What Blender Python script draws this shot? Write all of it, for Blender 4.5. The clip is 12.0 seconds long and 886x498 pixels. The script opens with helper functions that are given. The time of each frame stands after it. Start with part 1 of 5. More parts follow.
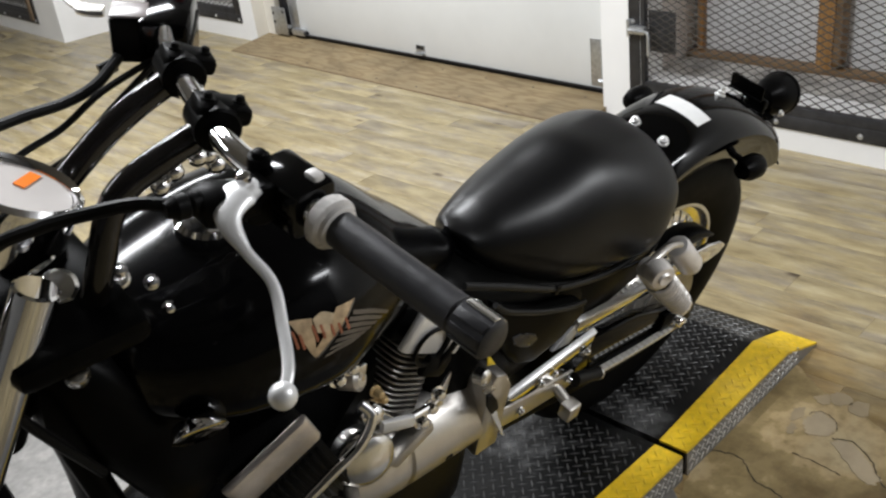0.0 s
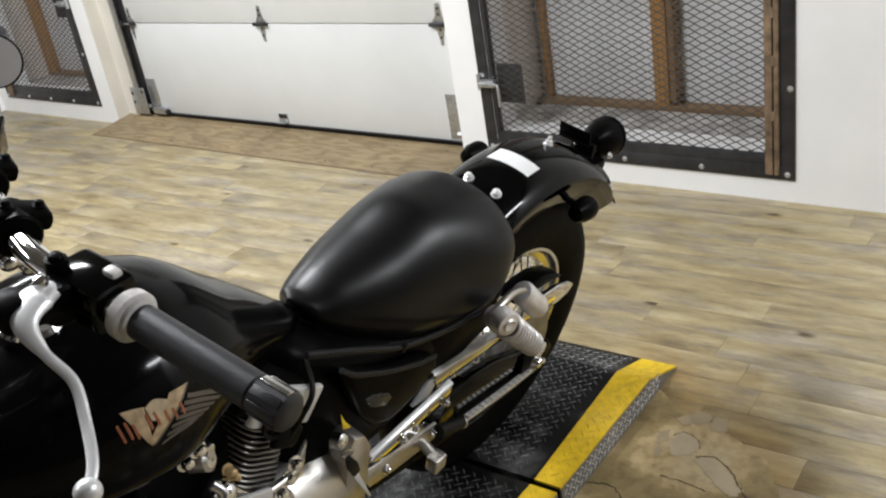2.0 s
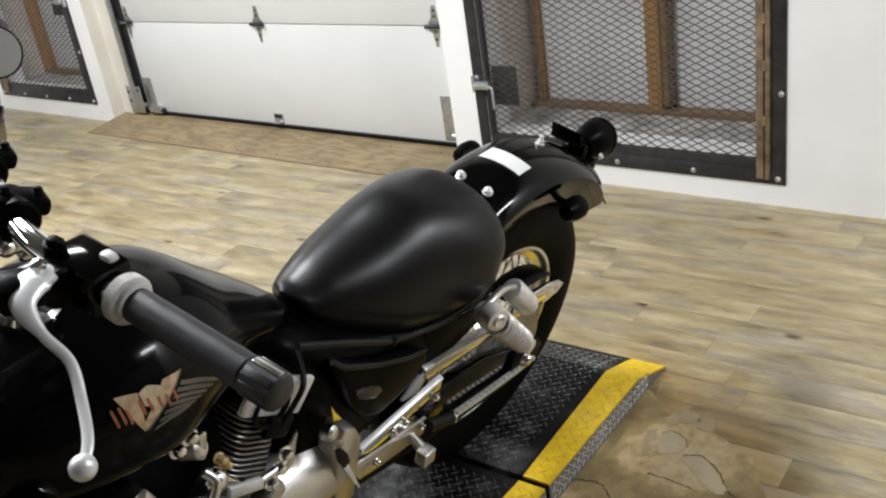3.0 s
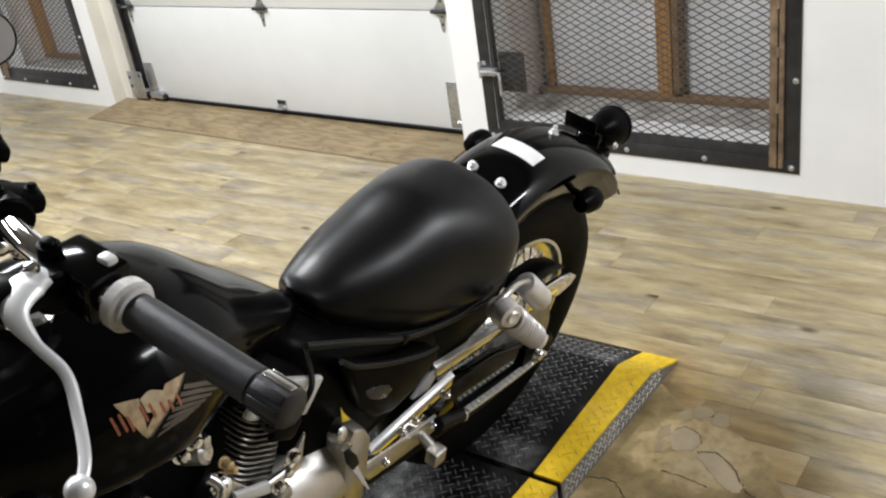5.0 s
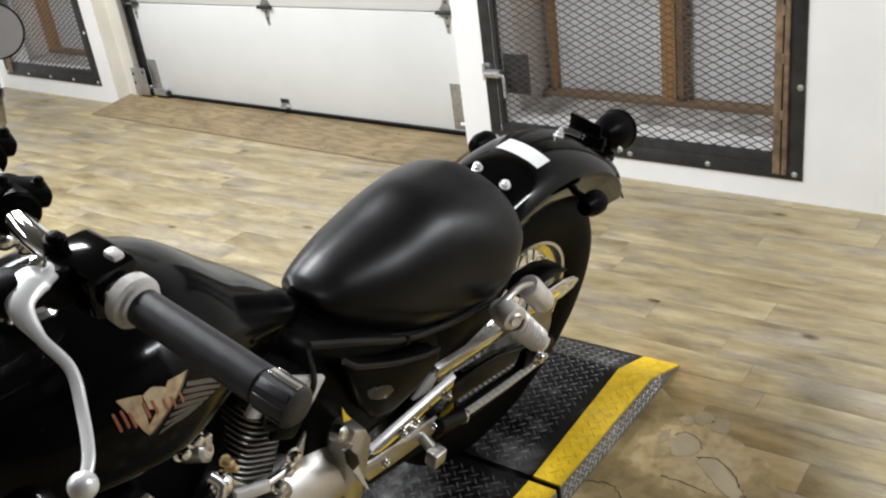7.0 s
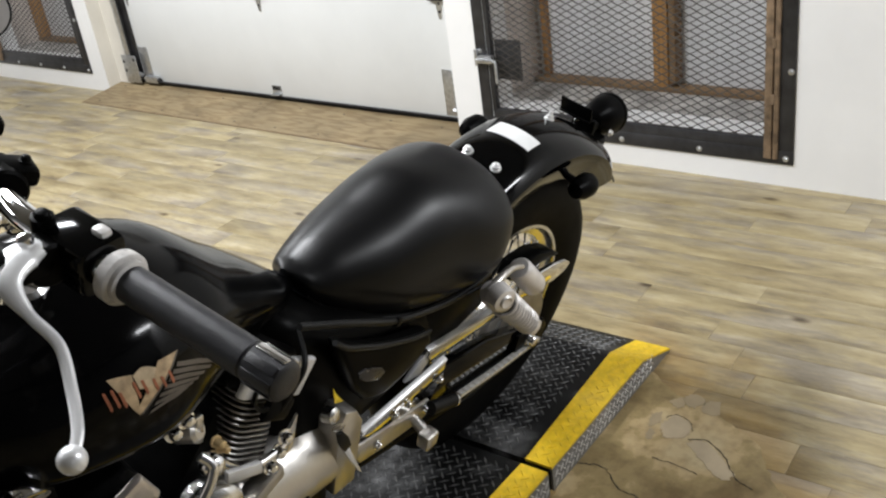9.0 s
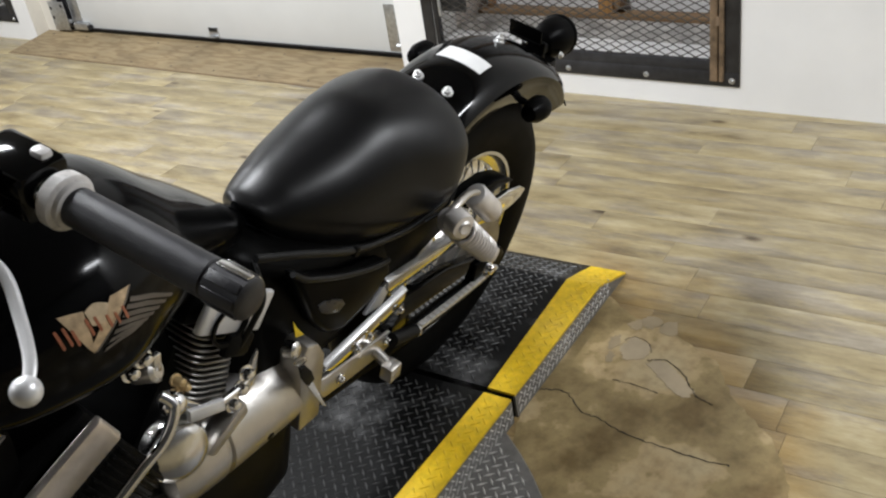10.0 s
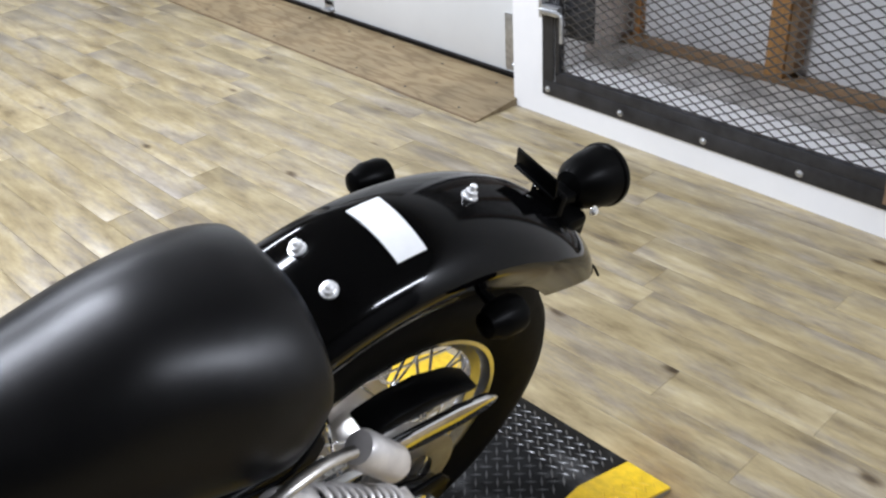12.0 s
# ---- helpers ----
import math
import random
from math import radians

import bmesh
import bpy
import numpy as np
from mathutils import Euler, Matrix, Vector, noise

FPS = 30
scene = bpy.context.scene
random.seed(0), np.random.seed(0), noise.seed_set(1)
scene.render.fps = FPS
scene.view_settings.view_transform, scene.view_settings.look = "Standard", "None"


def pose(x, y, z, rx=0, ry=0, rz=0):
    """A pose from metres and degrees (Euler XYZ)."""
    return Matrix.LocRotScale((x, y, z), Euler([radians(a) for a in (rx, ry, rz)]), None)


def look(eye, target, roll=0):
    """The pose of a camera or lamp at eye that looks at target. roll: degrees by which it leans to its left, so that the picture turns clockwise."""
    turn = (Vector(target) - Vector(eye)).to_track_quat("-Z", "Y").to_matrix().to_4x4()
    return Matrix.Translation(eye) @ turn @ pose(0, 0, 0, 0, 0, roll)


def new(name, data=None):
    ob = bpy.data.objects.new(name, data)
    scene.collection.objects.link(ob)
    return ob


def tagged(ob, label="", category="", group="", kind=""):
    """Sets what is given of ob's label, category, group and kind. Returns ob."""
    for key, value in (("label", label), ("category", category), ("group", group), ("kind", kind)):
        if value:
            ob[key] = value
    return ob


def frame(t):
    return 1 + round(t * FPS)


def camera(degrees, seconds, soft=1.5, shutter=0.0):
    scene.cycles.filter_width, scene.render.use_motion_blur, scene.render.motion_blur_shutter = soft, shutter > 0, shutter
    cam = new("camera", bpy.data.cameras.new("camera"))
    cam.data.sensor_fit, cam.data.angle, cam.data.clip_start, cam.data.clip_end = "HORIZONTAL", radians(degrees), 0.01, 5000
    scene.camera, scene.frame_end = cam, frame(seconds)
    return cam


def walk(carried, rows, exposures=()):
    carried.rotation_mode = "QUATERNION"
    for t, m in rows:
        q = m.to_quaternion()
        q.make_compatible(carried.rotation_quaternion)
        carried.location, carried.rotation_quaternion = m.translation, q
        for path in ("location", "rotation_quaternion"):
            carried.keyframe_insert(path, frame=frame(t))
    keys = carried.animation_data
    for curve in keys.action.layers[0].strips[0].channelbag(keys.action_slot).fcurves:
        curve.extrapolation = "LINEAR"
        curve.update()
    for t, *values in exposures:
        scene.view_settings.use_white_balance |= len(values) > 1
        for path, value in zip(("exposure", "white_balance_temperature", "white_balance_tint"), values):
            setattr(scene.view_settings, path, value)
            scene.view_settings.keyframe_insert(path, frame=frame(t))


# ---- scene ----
cam = camera(50.5, 12.0, soft=2.2, shutter=0.25)
PATH = [
    (0, (0.014, -0.029, 1.312), (1.168, 1.328, 0.403), -7.2),
    (0.5, (0.039, -0.05, 1.315), (1.277, 1.249, 0.43), -9.0),
    (1, (0.051, -0.074, 1.328), (1.365, 1.174, 0.482), -9.7),
    (1.5, (0.048, -0.094, 1.33), (1.383, 1.13, 0.483), -9.7),
    (2, (0.044, -0.112, 1.332), (1.393, 1.106, 0.497), -9.9),
    (2.5, (0.036, -0.121, 1.332), (1.393, 1.092, 0.503), -9.6),
    (3, (0.028, -0.13, 1.329), (1.388, 1.08, 0.499), -9.1),
    (3.2, (0.029, -0.129, 1.329), (1.390, 1.078, 0.505), -9.1),
    (4.8, (0.058, -0.086, 1.321), (1.412, 1.113, 0.461), -9.1),
    (5, (0.059, -0.084, 1.321), (1.404, 1.124, 0.464), -9.1),
    (5.5, (0.062, -0.082, 1.321), (1.42, 1.119, 0.476), -9.0),
    (6, (0.058, -0.078, 1.322), (1.411, 1.128, 0.477), -8.3),
    (6.5, (0.057, -0.078, 1.321), (1.404, 1.13, 0.47), -8.2),
    (7, (0.057, -0.078, 1.32), (1.403, 1.13, 0.466), -8.2),
    (7.2, (0.057, -0.078, 1.32), (1.403, 1.13, 0.467), -8.2),
    (8.8, (0.055, -0.083, 1.313), (1.391, 1.127, 0.450), -8.3),
    (9, (0.054, -0.085, 1.312), (1.398, 1.108, 0.435), -8.3),
    (9.5, (0.043, -0.074, 1.31), (1.416, 1.072, 0.415), -7.5),
    (10, (0.054, -0.062, 1.278), (1.408, 1.021, 0.282), -9.5),
    (10.5, (0.184, -0.094, 1.277), (1.455, 1.156, 0.37), -4.8),
    (11, (0.314, -0.092, 1.285), (1.429, 1.269, 0.335), -6.8),
    (11.5, (0.546, 0.052, 1.268), (1.76, 1.257, 0.231), -3.5),
    (12, (0.821, 0.136, 1.24), (1.899, 1.462, 0.201), -3.9),
]
walk(cam, [(t, look(eye, target, roll)) for t, eye, target, roll in PATH],
     exposures=[(0, 0.08, 6500, 10), (2.5, 0.15, 6500, 10), (5, 0.26, 6500, 10), (8, 0.25, 6500, 10), (10, 0.15, 6450, 10), (11, 0.15, 6350, 11), (12, 0.24, 5980, 13)])

# ---- light ----
world = bpy.data.worlds.new("room_world")
world.use_nodes = True
world.node_tree.nodes["Background"].inputs[0].default_value = (0.9, 0.95, 1.0, 1)
world.node_tree.nodes["Background"].inputs[1].default_value = 0.01
scene.world = world


def ceiling_lamp(x, y, z, sx, sy, watts, colour=(0.95, 0.97, 1.0), turn=0.0):
    data = bpy.data.lights.new("unseen_ceiling_light", "AREA")
    data.shape, data.size, data.size_y, data.energy, data.color = "RECTANGLE", sx, sy, watts, colour
    ob = new("unseen_ceiling_light", data)
    ob.matrix_world = pose(x, y, z, 0, 0, turn)
    return ob


# assumed lamps out of view; the last is added to brighten right wall and floor
LAMPS = [(0.80, 1.95, 1.2, 80), (1.3, 4.1, 1.8, 80), (-0.95, 3.0, 1.5, 44), (2.3, -1.7, 1.2, 84)]
CEILING = 2.75
for lx, ly, long, w in LAMPS:
    ceiling_lamp(lx, ly, CEILING - 0.11, long, 0.22, w)


# ---- materials ----
def mat(name, colour, rough=0.5, metal=0.0, coat=0.0):
    m = bpy.data.materials.new(name)
    m.use_nodes = True
    b = m.node_tree.nodes["Principled BSDF"]
    b.inputs["Base Color"].default_value = (*colour, 1)
    b.inputs["Roughness"].default_value = rough
    b.inputs["Metallic"].default_value = metal
    b.inputs["Coat Weight"].default_value = coat
    b.inputs["Coat Roughness"].default_value = 0.04
    return m


def node(m, kind, **values):
    n = m.node_tree.nodes.new(kind)
    for key, value in values.items():
        if key in ("operation", "blend_type", "data_type", "feature", "noise_dimensions", "bands_direction", "wave_type", "distance"):
            if key == "operation":
                n.operation = value
            elif key == "blend_type":
                n.blend_type = value
            elif key == "data_type":
                n.data_type = value
            elif key == "feature":
                n.feature = value
            elif key == "bands_direction":
                n.bands_direction = value
            elif key == "wave_type":
                n.wave_type = value
        else:
            n.inputs[key.replace("_", " ")].default_value = value
    return n


def link(m, a, b):
    m.node_tree.links.new(a, b)


def coords(m, scale=(1, 1, 1), kind="Object", rot=(0, 0, 0)):
    tc = node(m, "ShaderNodeTexCoord")
    mp = node(m, "ShaderNodeMapping")
    mp.inputs["Scale"].default_value = scale
    mp.inputs["Rotation"].default_value = rot
    link(m, tc.outputs[kind], mp.inputs["Vector"])
    return mp.outputs["Vector"]


def ramp(m, fac, stops):
    r = m.node_tree.nodes.new("ShaderNodeValToRGB")
    els = r.color_ramp.elements
    els[0].position, els[0].color = stops[0][0], (*stops[0][1], 1)
    els[1].position, els[1].color = stops[-1][0], (*stops[-1][1], 1)
    for p, c in stops[1:-1]:
        e = els.new(p)
        e.color = (*c, 1)
    link(m, fac, r.inputs["Fac"])
    return r.outputs["Color"]


def mix(m, fac, a, b, how="MIX"):
    n = m.node_tree.nodes.new("ShaderNodeMix")
    n.data_type, n.blend_type = "RGBA", how
    for sock, v in ((n.inputs[0], fac), (n.inputs[6], a), (n.inputs[7], b)):
        if isinstance(v, (int, float)):
            sock.default_value = v
        elif isinstance(v, tuple):
            sock.default_value = (*v, 1)
        else:
            link(m, v, sock)
    return n.outputs[2]


def dull(m, level):
    m.node_tree.nodes["Principled BSDF"].inputs["Specular IOR Level"].default_value = level
    return m


def bsdf(m):
    return m.node_tree.nodes["Principled BSDF"]


def bump(m, height, strength=0.3, distance=0.002):
    n = m.node_tree.nodes.new("ShaderNodeBump")
    n.inputs["Strength"].default_value, n.inputs["Distance"].default_value = strength, distance
    link(m, height, n.inputs["Height"])
    link(m, n.outputs["Normal"], bsdf(m).inputs["Normal"])


def noise_of(m, vec, scale, detail=4.0, rough=0.55):
    n = node(m, "ShaderNodeTexNoise", Scale=scale, Detail=detail, Roughness=rough)
    link(m, vec, n.inputs["Vector"])
    return n.outputs["Fac"]


def worn(name, colour, rough, metal=0.0, coat=0.0, vary=0.25, scale=30.0, grain=400.0, bumps=0.15, spread=0.12):
    """A surface with blotches and a fine grain at real size."""
    m = mat(name, colour, rough, metal, coat)
    v = coords(m)
    big, fine = noise_of(m, v, scale, 5), noise_of(m, v, grain, 3)
    dark = tuple(c * (1 - vary) for c in colour)
    light = tuple(min(1, c * (1 + vary)) for c in colour)
    link(m, ramp(m, big, [(0.3, dark), (0.7, light)]), bsdf(m).inputs["Base Color"])
    r = node(m, "ShaderNodeMapRange")
    r.inputs["To Min"].default_value, r.inputs["To Max"].default_value = max(0.02, rough - spread), min(1, rough + spread)
    link(m, big, r.inputs["Value"])
    link(m, r.outputs["Result"], bsdf(m).inputs["Roughness"])
    if bumps:
        bump(m, fine, bumps, 0.0006)
    return m


# for the unseen walls: dark, so that black paint and alloy mirror little
BACKWALL = worn("unseen_wall_dark_grey", (0.09, 0.09, 0.09), 0.7, vary=0.1, scale=3, grain=150)
WALL = worn("white_wall_paint", (0.90, 0.90, 0.895), 0.6, vary=0.04, scale=3, grain=150, bumps=0.25)
# ceiling out of view, in a dark grey that throws little light back
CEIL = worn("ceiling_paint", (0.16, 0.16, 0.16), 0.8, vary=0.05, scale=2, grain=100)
DOORMAT = worn("door_paint", (0.71, 0.72, 0.71), 0.4, vary=0.03, scale=4, grain=220, bumps=0.12)
GALV = worn("galvanised_steel", (0.55, 0.56, 0.57), 0.38, metal=0.9, vary=0.2, scale=60)
STEEL = worn("raw_steel", (0.056, 0.056, 0.060), 0.5, metal=0.7, vary=0.35, scale=14)
RUSTY = worn("rusty_steel", (0.24, 0.17, 0.11), 0.7, metal=0.3, vary=0.5, scale=25)
MESHM = worn("expanded_steel", (0.10, 0.095, 0.09), 0.5, metal=0.5, vary=0.3, scale=40)
RUBBER = worn("black_rubber", (0.003, 0.003, 0.003), 0.5, vary=0.25, scale=50)
TYREM = worn("tyre_rubber", (0.0028, 0.0027, 0.0025), 0.58, vary=0.3, scale=30, grain=250, bumps=0.3)
LEATHER = worn("black_seat_vinyl", (0.0015, 0.0015, 0.0018), 0.34, vary=0.2, scale=9, grain=650, bumps=0.2, spread=0.05)
GLOSS = worn("gloss_black_paint", (0.0015, 0.0015, 0.0016), 0.09, vary=0.2, scale=6, bumps=0, spread=0.04)
LACQUER = dull(worn("black_tank_lacquer", (0.0015, 0.0015, 0.0017), 0.12, vary=0.2, scale=6, bumps=0, spread=0.05), 0.12)
SATIN = worn("satin_black_paint", (0.002, 0.002, 0.002), 0.34, vary=0.25, scale=20, bumps=0.06)
PLASTIC = worn("black_plastic", (0.003, 0.003, 0.003), 0.42, vary=0.2, scale=40, grain=500, bumps=0.2)
CHROME = mat("chrome", (0.82, 0.82, 0.83), 0.06, 1.0)
ALLOY = worn("cast_alloy", (0.62, 0.595, 0.56), 0.38, metal=1.0, vary=0.12, scale=22, grain=320, bumps=0.15)
RIMM = worn("dull_chrome", (0.72, 0.72, 0.72), 0.22, metal=1.0, vary=0.08, scale=25, grain=300, bumps=0.0, spread=0.06)
NUTM = worn("bright_nut_plating", (0.85, 0.85, 0.84), 0.3, metal=0.5, vary=0.08, scale=60, bumps=0)
BLACKCHROME = worn("black_chrome", (0.010, 0.009, 0.009), 0.10, vary=0.2, scale=10, bumps=0, spread=0.04)
POLISHED = worn("polished_alloy", (0.78, 0.77, 0.75), 0.22, metal=1.0, vary=0.08, scale=25, grain=300, bumps=0.05, spread=0.06)
DULLALLOY = worn("stained_alloy", (0.66, 0.60, 0.54), 0.32, metal=0.8, vary=0.35, scale=16, grain=200, bumps=0.1)
FINM = worn("engine_fin_alloy", (0.30, 0.29, 0.275), 0.42, metal=0.9, vary=0.3, scale=35)
BLACKENG = worn("black_engine_paint", (0.004, 0.004, 0.004), 0.4, vary=0.3, scale=30)
WHITESTICK = worn("white_sticker", (0.66, 0.66, 0.65), 0.45, vary=0.04, scale=60, bumps=0.05)
GOLD = worn("pale_gold_decal", (0.46, 0.34, 0.21), 0.4, metal=0.2, vary=0.35, scale=90, bumps=0)
PALEGOLD = worn("cream_gold_decal", (0.52, 0.41, 0.27), 0.4, metal=0.1, vary=0.2, scale=90, bumps=0)
BRASS = worn("brass", (0.55, 0.40, 0.20), 0.4, metal=0.4, vary=0.2, scale=60, bumps=0)
REDDECAL = worn("copper_decal", (0.30, 0.10, 0.05), 0.4, vary=0.2, scale=60, bumps=0)
GREYDECAL = worn("grey_decal", (0.085, 0.072, 0.060), 0.35, vary=0.2, scale=60, bumps=0)
YELLOWTAG = worn("yellow_tag_plastic", (0.85, 0.62, 0.03), 0.4, vary=0.08, scale=80, bumps=0)
ORANGE = mat("orange_reflection", (0.9, 0.22, 0.02), 0.15)
REDLENS = mat("dark_red_lens", (0.06, 0.004, 0.004), 0.2)
# beige that stands for the poor light on the door opening's reveal
SHADEBUFF = worn("shaded_reveal_buff", (0.68, 0.65, 0.58), 0.6, vary=0.08, scale=4, grain=120)
SIDEPANEL = worn("buff_side_panel", (0.74, 0.68, 0.63), 0.6, vary=0.1, scale=5, grain=120)
# dust blotches on a white ledge, its base darkened for the recess's shade
LEDGE = worn("dusty_shaded_ledge_paint", (0.46, 0.445, 0.42), 0.7, vary=0.55, scale=11, grain=90)
BACKPANEL = worn("grey_back_panel", (0.78, 0.785, 0.80), 0.6, vary=0.1, scale=5, grain=120)

for black, level in ((LEATHER, 0.30), (GLOSS, 0.18), (SATIN, 0.04), (PLASTIC, 0.10), (RUBBER, 0.20), (TYREM, 0.05), (BLACKENG, 0.06)):
    dull(black, level)


bsdf(LEATHER).inputs["Sheen Weight"].default_value = 0.04
bsdf(LEATHER).inputs["Sheen Roughness"].default_value = 0.3
bsdf(LEATHER).inputs["Sheen Tint"].default_value = (0.8, 0.88, 1.0, 1)


def wood(name, light, dark, grain_axis=0, ring=14.0, rough=0.6):
    m = mat(name, light, rough)
    s = [40.0, 40.0, 40.0]
    s[grain_axis] = 2.2
    info = node(m, "ShaderNodeObjectInfo")
    v = coords(m, tuple(s))
    add = node(m, "ShaderNodeVectorMath", operation="ADD")
    mul = node(m, "ShaderNodeMath", operation="MULTIPLY")
    mul.inputs[1].default_value = 57.0
    link(m, info.outputs["Random"], mul.inputs[0])
    link(m, v, add.inputs[0])
    link(m, mul.outputs[0], add.inputs[1])
    n1 = noise_of(m, add.outputs[0], 0.35, 6, 0.65)
    n2 = noise_of(m, add.outputs[0], 2.2, 3)
    mid = tuple((a + b) / 2 for a, b in zip(light, dark))
    c1 = ramp(m, n1, [(0.3, dark), (0.5, mid), (0.68, light)])
    c2 = ramp(m, n2, [(0.35, (0.72, 0.72, 0.72)), (0.65, (1, 1, 1))])
    link(m, mix(m, 1.0, c1, c2, "MULTIPLY"), bsdf(m).inputs["Base Color"])
    bump(m, n2, 0.2, 0.001)
    return m


STUD = wood("stud_pine", (0.58, 0.31, 0.10), (0.36, 0.17, 0.05), 2)
PLATEWOOD = wood("sill_pine", (0.34, 0.21, 0.10), (0.18, 0.10, 0.045), 1)


def plywood():
    m = mat("plywood_sheet", (0.4, 0.28, 0.13), 0.62)
    v = coords(m, (20, 3.2, 4))
    n = noise_of(m, v, 1.3, 2, 0.5)
    mul = node(m, "ShaderNodeMath", operation="MULTIPLY")
    mul.inputs[1].default_value = 24.0
    link(m, n, mul.inputs[0])
    sine = node(m, "ShaderNodeMath", operation="SINE")
    link(m, mul.outputs[0], sine.inputs[0])
    half = node(m, "ShaderNodeMapRange")
    half.inputs["From Min"].default_value = -1
    link(m, sine.outputs[0], half.inputs["Value"])
    c = ramp(m, half.outputs["Result"], [(0.0, (0.212, 0.150, 0.078)), (0.35, (0.262, 0.194, 0.104)), (1.0, (0.296, 0.226, 0.126))])
    stain = noise_of(m, coords(m, (1, 1, 1)), 3.0, 5)
    c = mix(m, 1.0, c, ramp(m, stain, [(0.32, (0.66, 0.66, 0.66)), (0.64, (1.04, 1.04, 1.02))]), "MULTIPLY")
    link(m, c, bsdf(m).inputs["Base Color"])
    bump(m, half.outputs["Result"], 0.15, 0.001)
    return m


PLY = plywood()
PLYEDGE = worn("plywood_edge", (0.16, 0.11, 0.06), 0.7, vary=0.3, scale=25, grain=200)


def plank_floor():
    m = mat("vinyl_plank", (0.4, 0.33, 0.2), 0.42)
    info = node(m, "ShaderNodeObjectInfo")
    geo = node(m, "ShaderNodeNewGeometry")
    both = node(m, "ShaderNodeMath", operation="ADD")
    link(m, info.outputs["Random"], both.inputs[0])
    link(m, geo.outputs["Random Per Island"], both.inputs[1])
    own = node(m, "ShaderNodeMath", operation="FRACT")
    link(m, both.outputs[0], own.inputs[0])
    mul = node(m, "ShaderNodeMath", operation="MULTIPLY")
    mul.inputs[1].default_value = 91.0
    link(m, own.outputs[0], mul.inputs[0])

    def shifted(scale):
        add = node(m, "ShaderNodeVectorMath", operation="ADD")
        link(m, coords(m, scale), add.inputs[0])
        link(m, mul.outputs[0], add.inputs[1])
        return add.outputs[0]

    streak = noise_of(m, shifted((17, 3.6, 1)), 1.0, 8, 0.70)
    fine = noise_of(m, shifted((95, 16, 1)), 1.0, 6, 0.75)
    cloud = noise_of(m, shifted((10.0, 2.2, 1)), 1.0, 8, 0.70)
    tan = ramp(m, streak, [(0.28, (0.150, 0.112, 0.058)), (0.40, (0.285, 0.229, 0.127)), (0.54, (0.400, 0.332, 0.192)), (0.70, (0.53, 0.462, 0.312))])
    grey = ramp(m, streak, [(0.28, (0.125, 0.102, 0.072)), (0.43, (0.215, 0.181, 0.133)), (0.58, (0.305, 0.264, 0.200)), (0.74, (0.43, 0.385, 0.305))])
    c = mix(m, ramp(m, cloud, [(0.48, (0, 0, 0)), (0.60, (1, 1, 1))]), tan, grey)
    c = mix(m, 1.0, c, ramp(m, fine, [(0.30, (0.80, 0.78, 0.74)), (0.50, (1, 1, 1))]), "MULTIPLY")
    # knots, here and there
    knot = node(m, "ShaderNodeTexVoronoi", Scale=1.0)
    warp = node(m, "ShaderNodeVectorMath", operation="ADD")
    link(m, shifted((9.0, 4.2, 1)), warp.inputs[0])
    wob = node(m, "ShaderNodeVectorMath", operation="SCALE")
    link(m, streak, wob.inputs[0])
    wob.inputs["Scale"].default_value = 0.35
    link(m, wob.outputs[0], warp.inputs[1])
    link(m, warp.outputs[0], knot.inputs["Vector"])
    few = node(m, "ShaderNodeSeparateColor")
    link(m, knot.outputs["Color"], few.inputs[0])
    away = node(m, "ShaderNodeMath", operation="ADD")
    cut = node(m, "ShaderNodeMath", operation="GREATER_THAN")
    cut.inputs[1].default_value = 0.48
    link(m, few.outputs[0], cut.inputs[0])
    link(m, knot.outputs["Distance"], away.inputs[0])
    link(m, cut.outputs[0], away.inputs[1])
    c = mix(m, 1.0, c, ramp(m, away.outputs[0], [(0.03, (0.20, 0.16, 0.12)), (0.07, (0.45, 0.40, 0.35)), (0.14, (1, 1, 1))]), "MULTIPLY")
    each = ramp(m, own.outputs[0], [(0.0, (0.83, 0.81, 0.77)), (0.35, (0.89, 0.88, 0.85)), (0.7, (0.94, 0.93, 0.91)), (1.0, (1.0, 0.99, 0.97))])
    c = mix(m, 1.0, c, each, "MULTIPLY")
    # an old soaked stain with a ragged edge in front of the platform
    at = node(m, "ShaderNodeMapping")
    at.vector_type = "TEXTURE"
    at.inputs["Location"].default_value = (1.30, 0.57, 0)
    at.inputs["Rotation"].default_value = (0, 0, radians(35))
    at.inputs["Scale"].default_value = (0.72, 0.33, 1.0)
    link(m, geo.outputs["Position"], at.inputs["Vector"])
    far = node(m, "ShaderNodeVectorMath", operation="LENGTH")
    link(m, at.outputs["Vector"], far.inputs[0])
    rag = noise_of(m, geo.outputs["Position"], 5.0, 5, 0.6)
    edge = node(m, "ShaderNodeMath", operation="ADD")
    link(m, far.outputs["Value"], edge.inputs[0])
    link(m, rag, edge.inputs[1])
    lim = node(m, "ShaderNodeMapRange")
    lim.inputs["From Min"].default_value, lim.inputs["From Max"].default_value = 1.30, 1.62
    lim.inputs["To Min"].default_value, lim.inputs["To Max"].default_value = 0.85, 0.0
    link(m, edge.outputs[0], lim.inputs["Value"])
    c = mix(m, lim.outputs["Result"], c, mix(m, 1.0, c, (0.80, 0.645, 0.42), "MULTIPLY"))
    link(m, c, bsdf(m).inputs["Base Color"])
    r = node(m, "ShaderNodeMapRange")
    r.inputs["To Min"].default_value, r.inputs["To Max"].default_value = 0.26, 0.44
    link(m, cloud, r.inputs["Value"])
    link(m, r.outputs["Result"], bsdf(m).inputs["Roughness"])
    bump(m, fine, 0.2, 0.0010)
    return m


PLANK = plank_floor()
JOINT = mat("dark_joint", (0.11, 0.088, 0.058), 0.8)
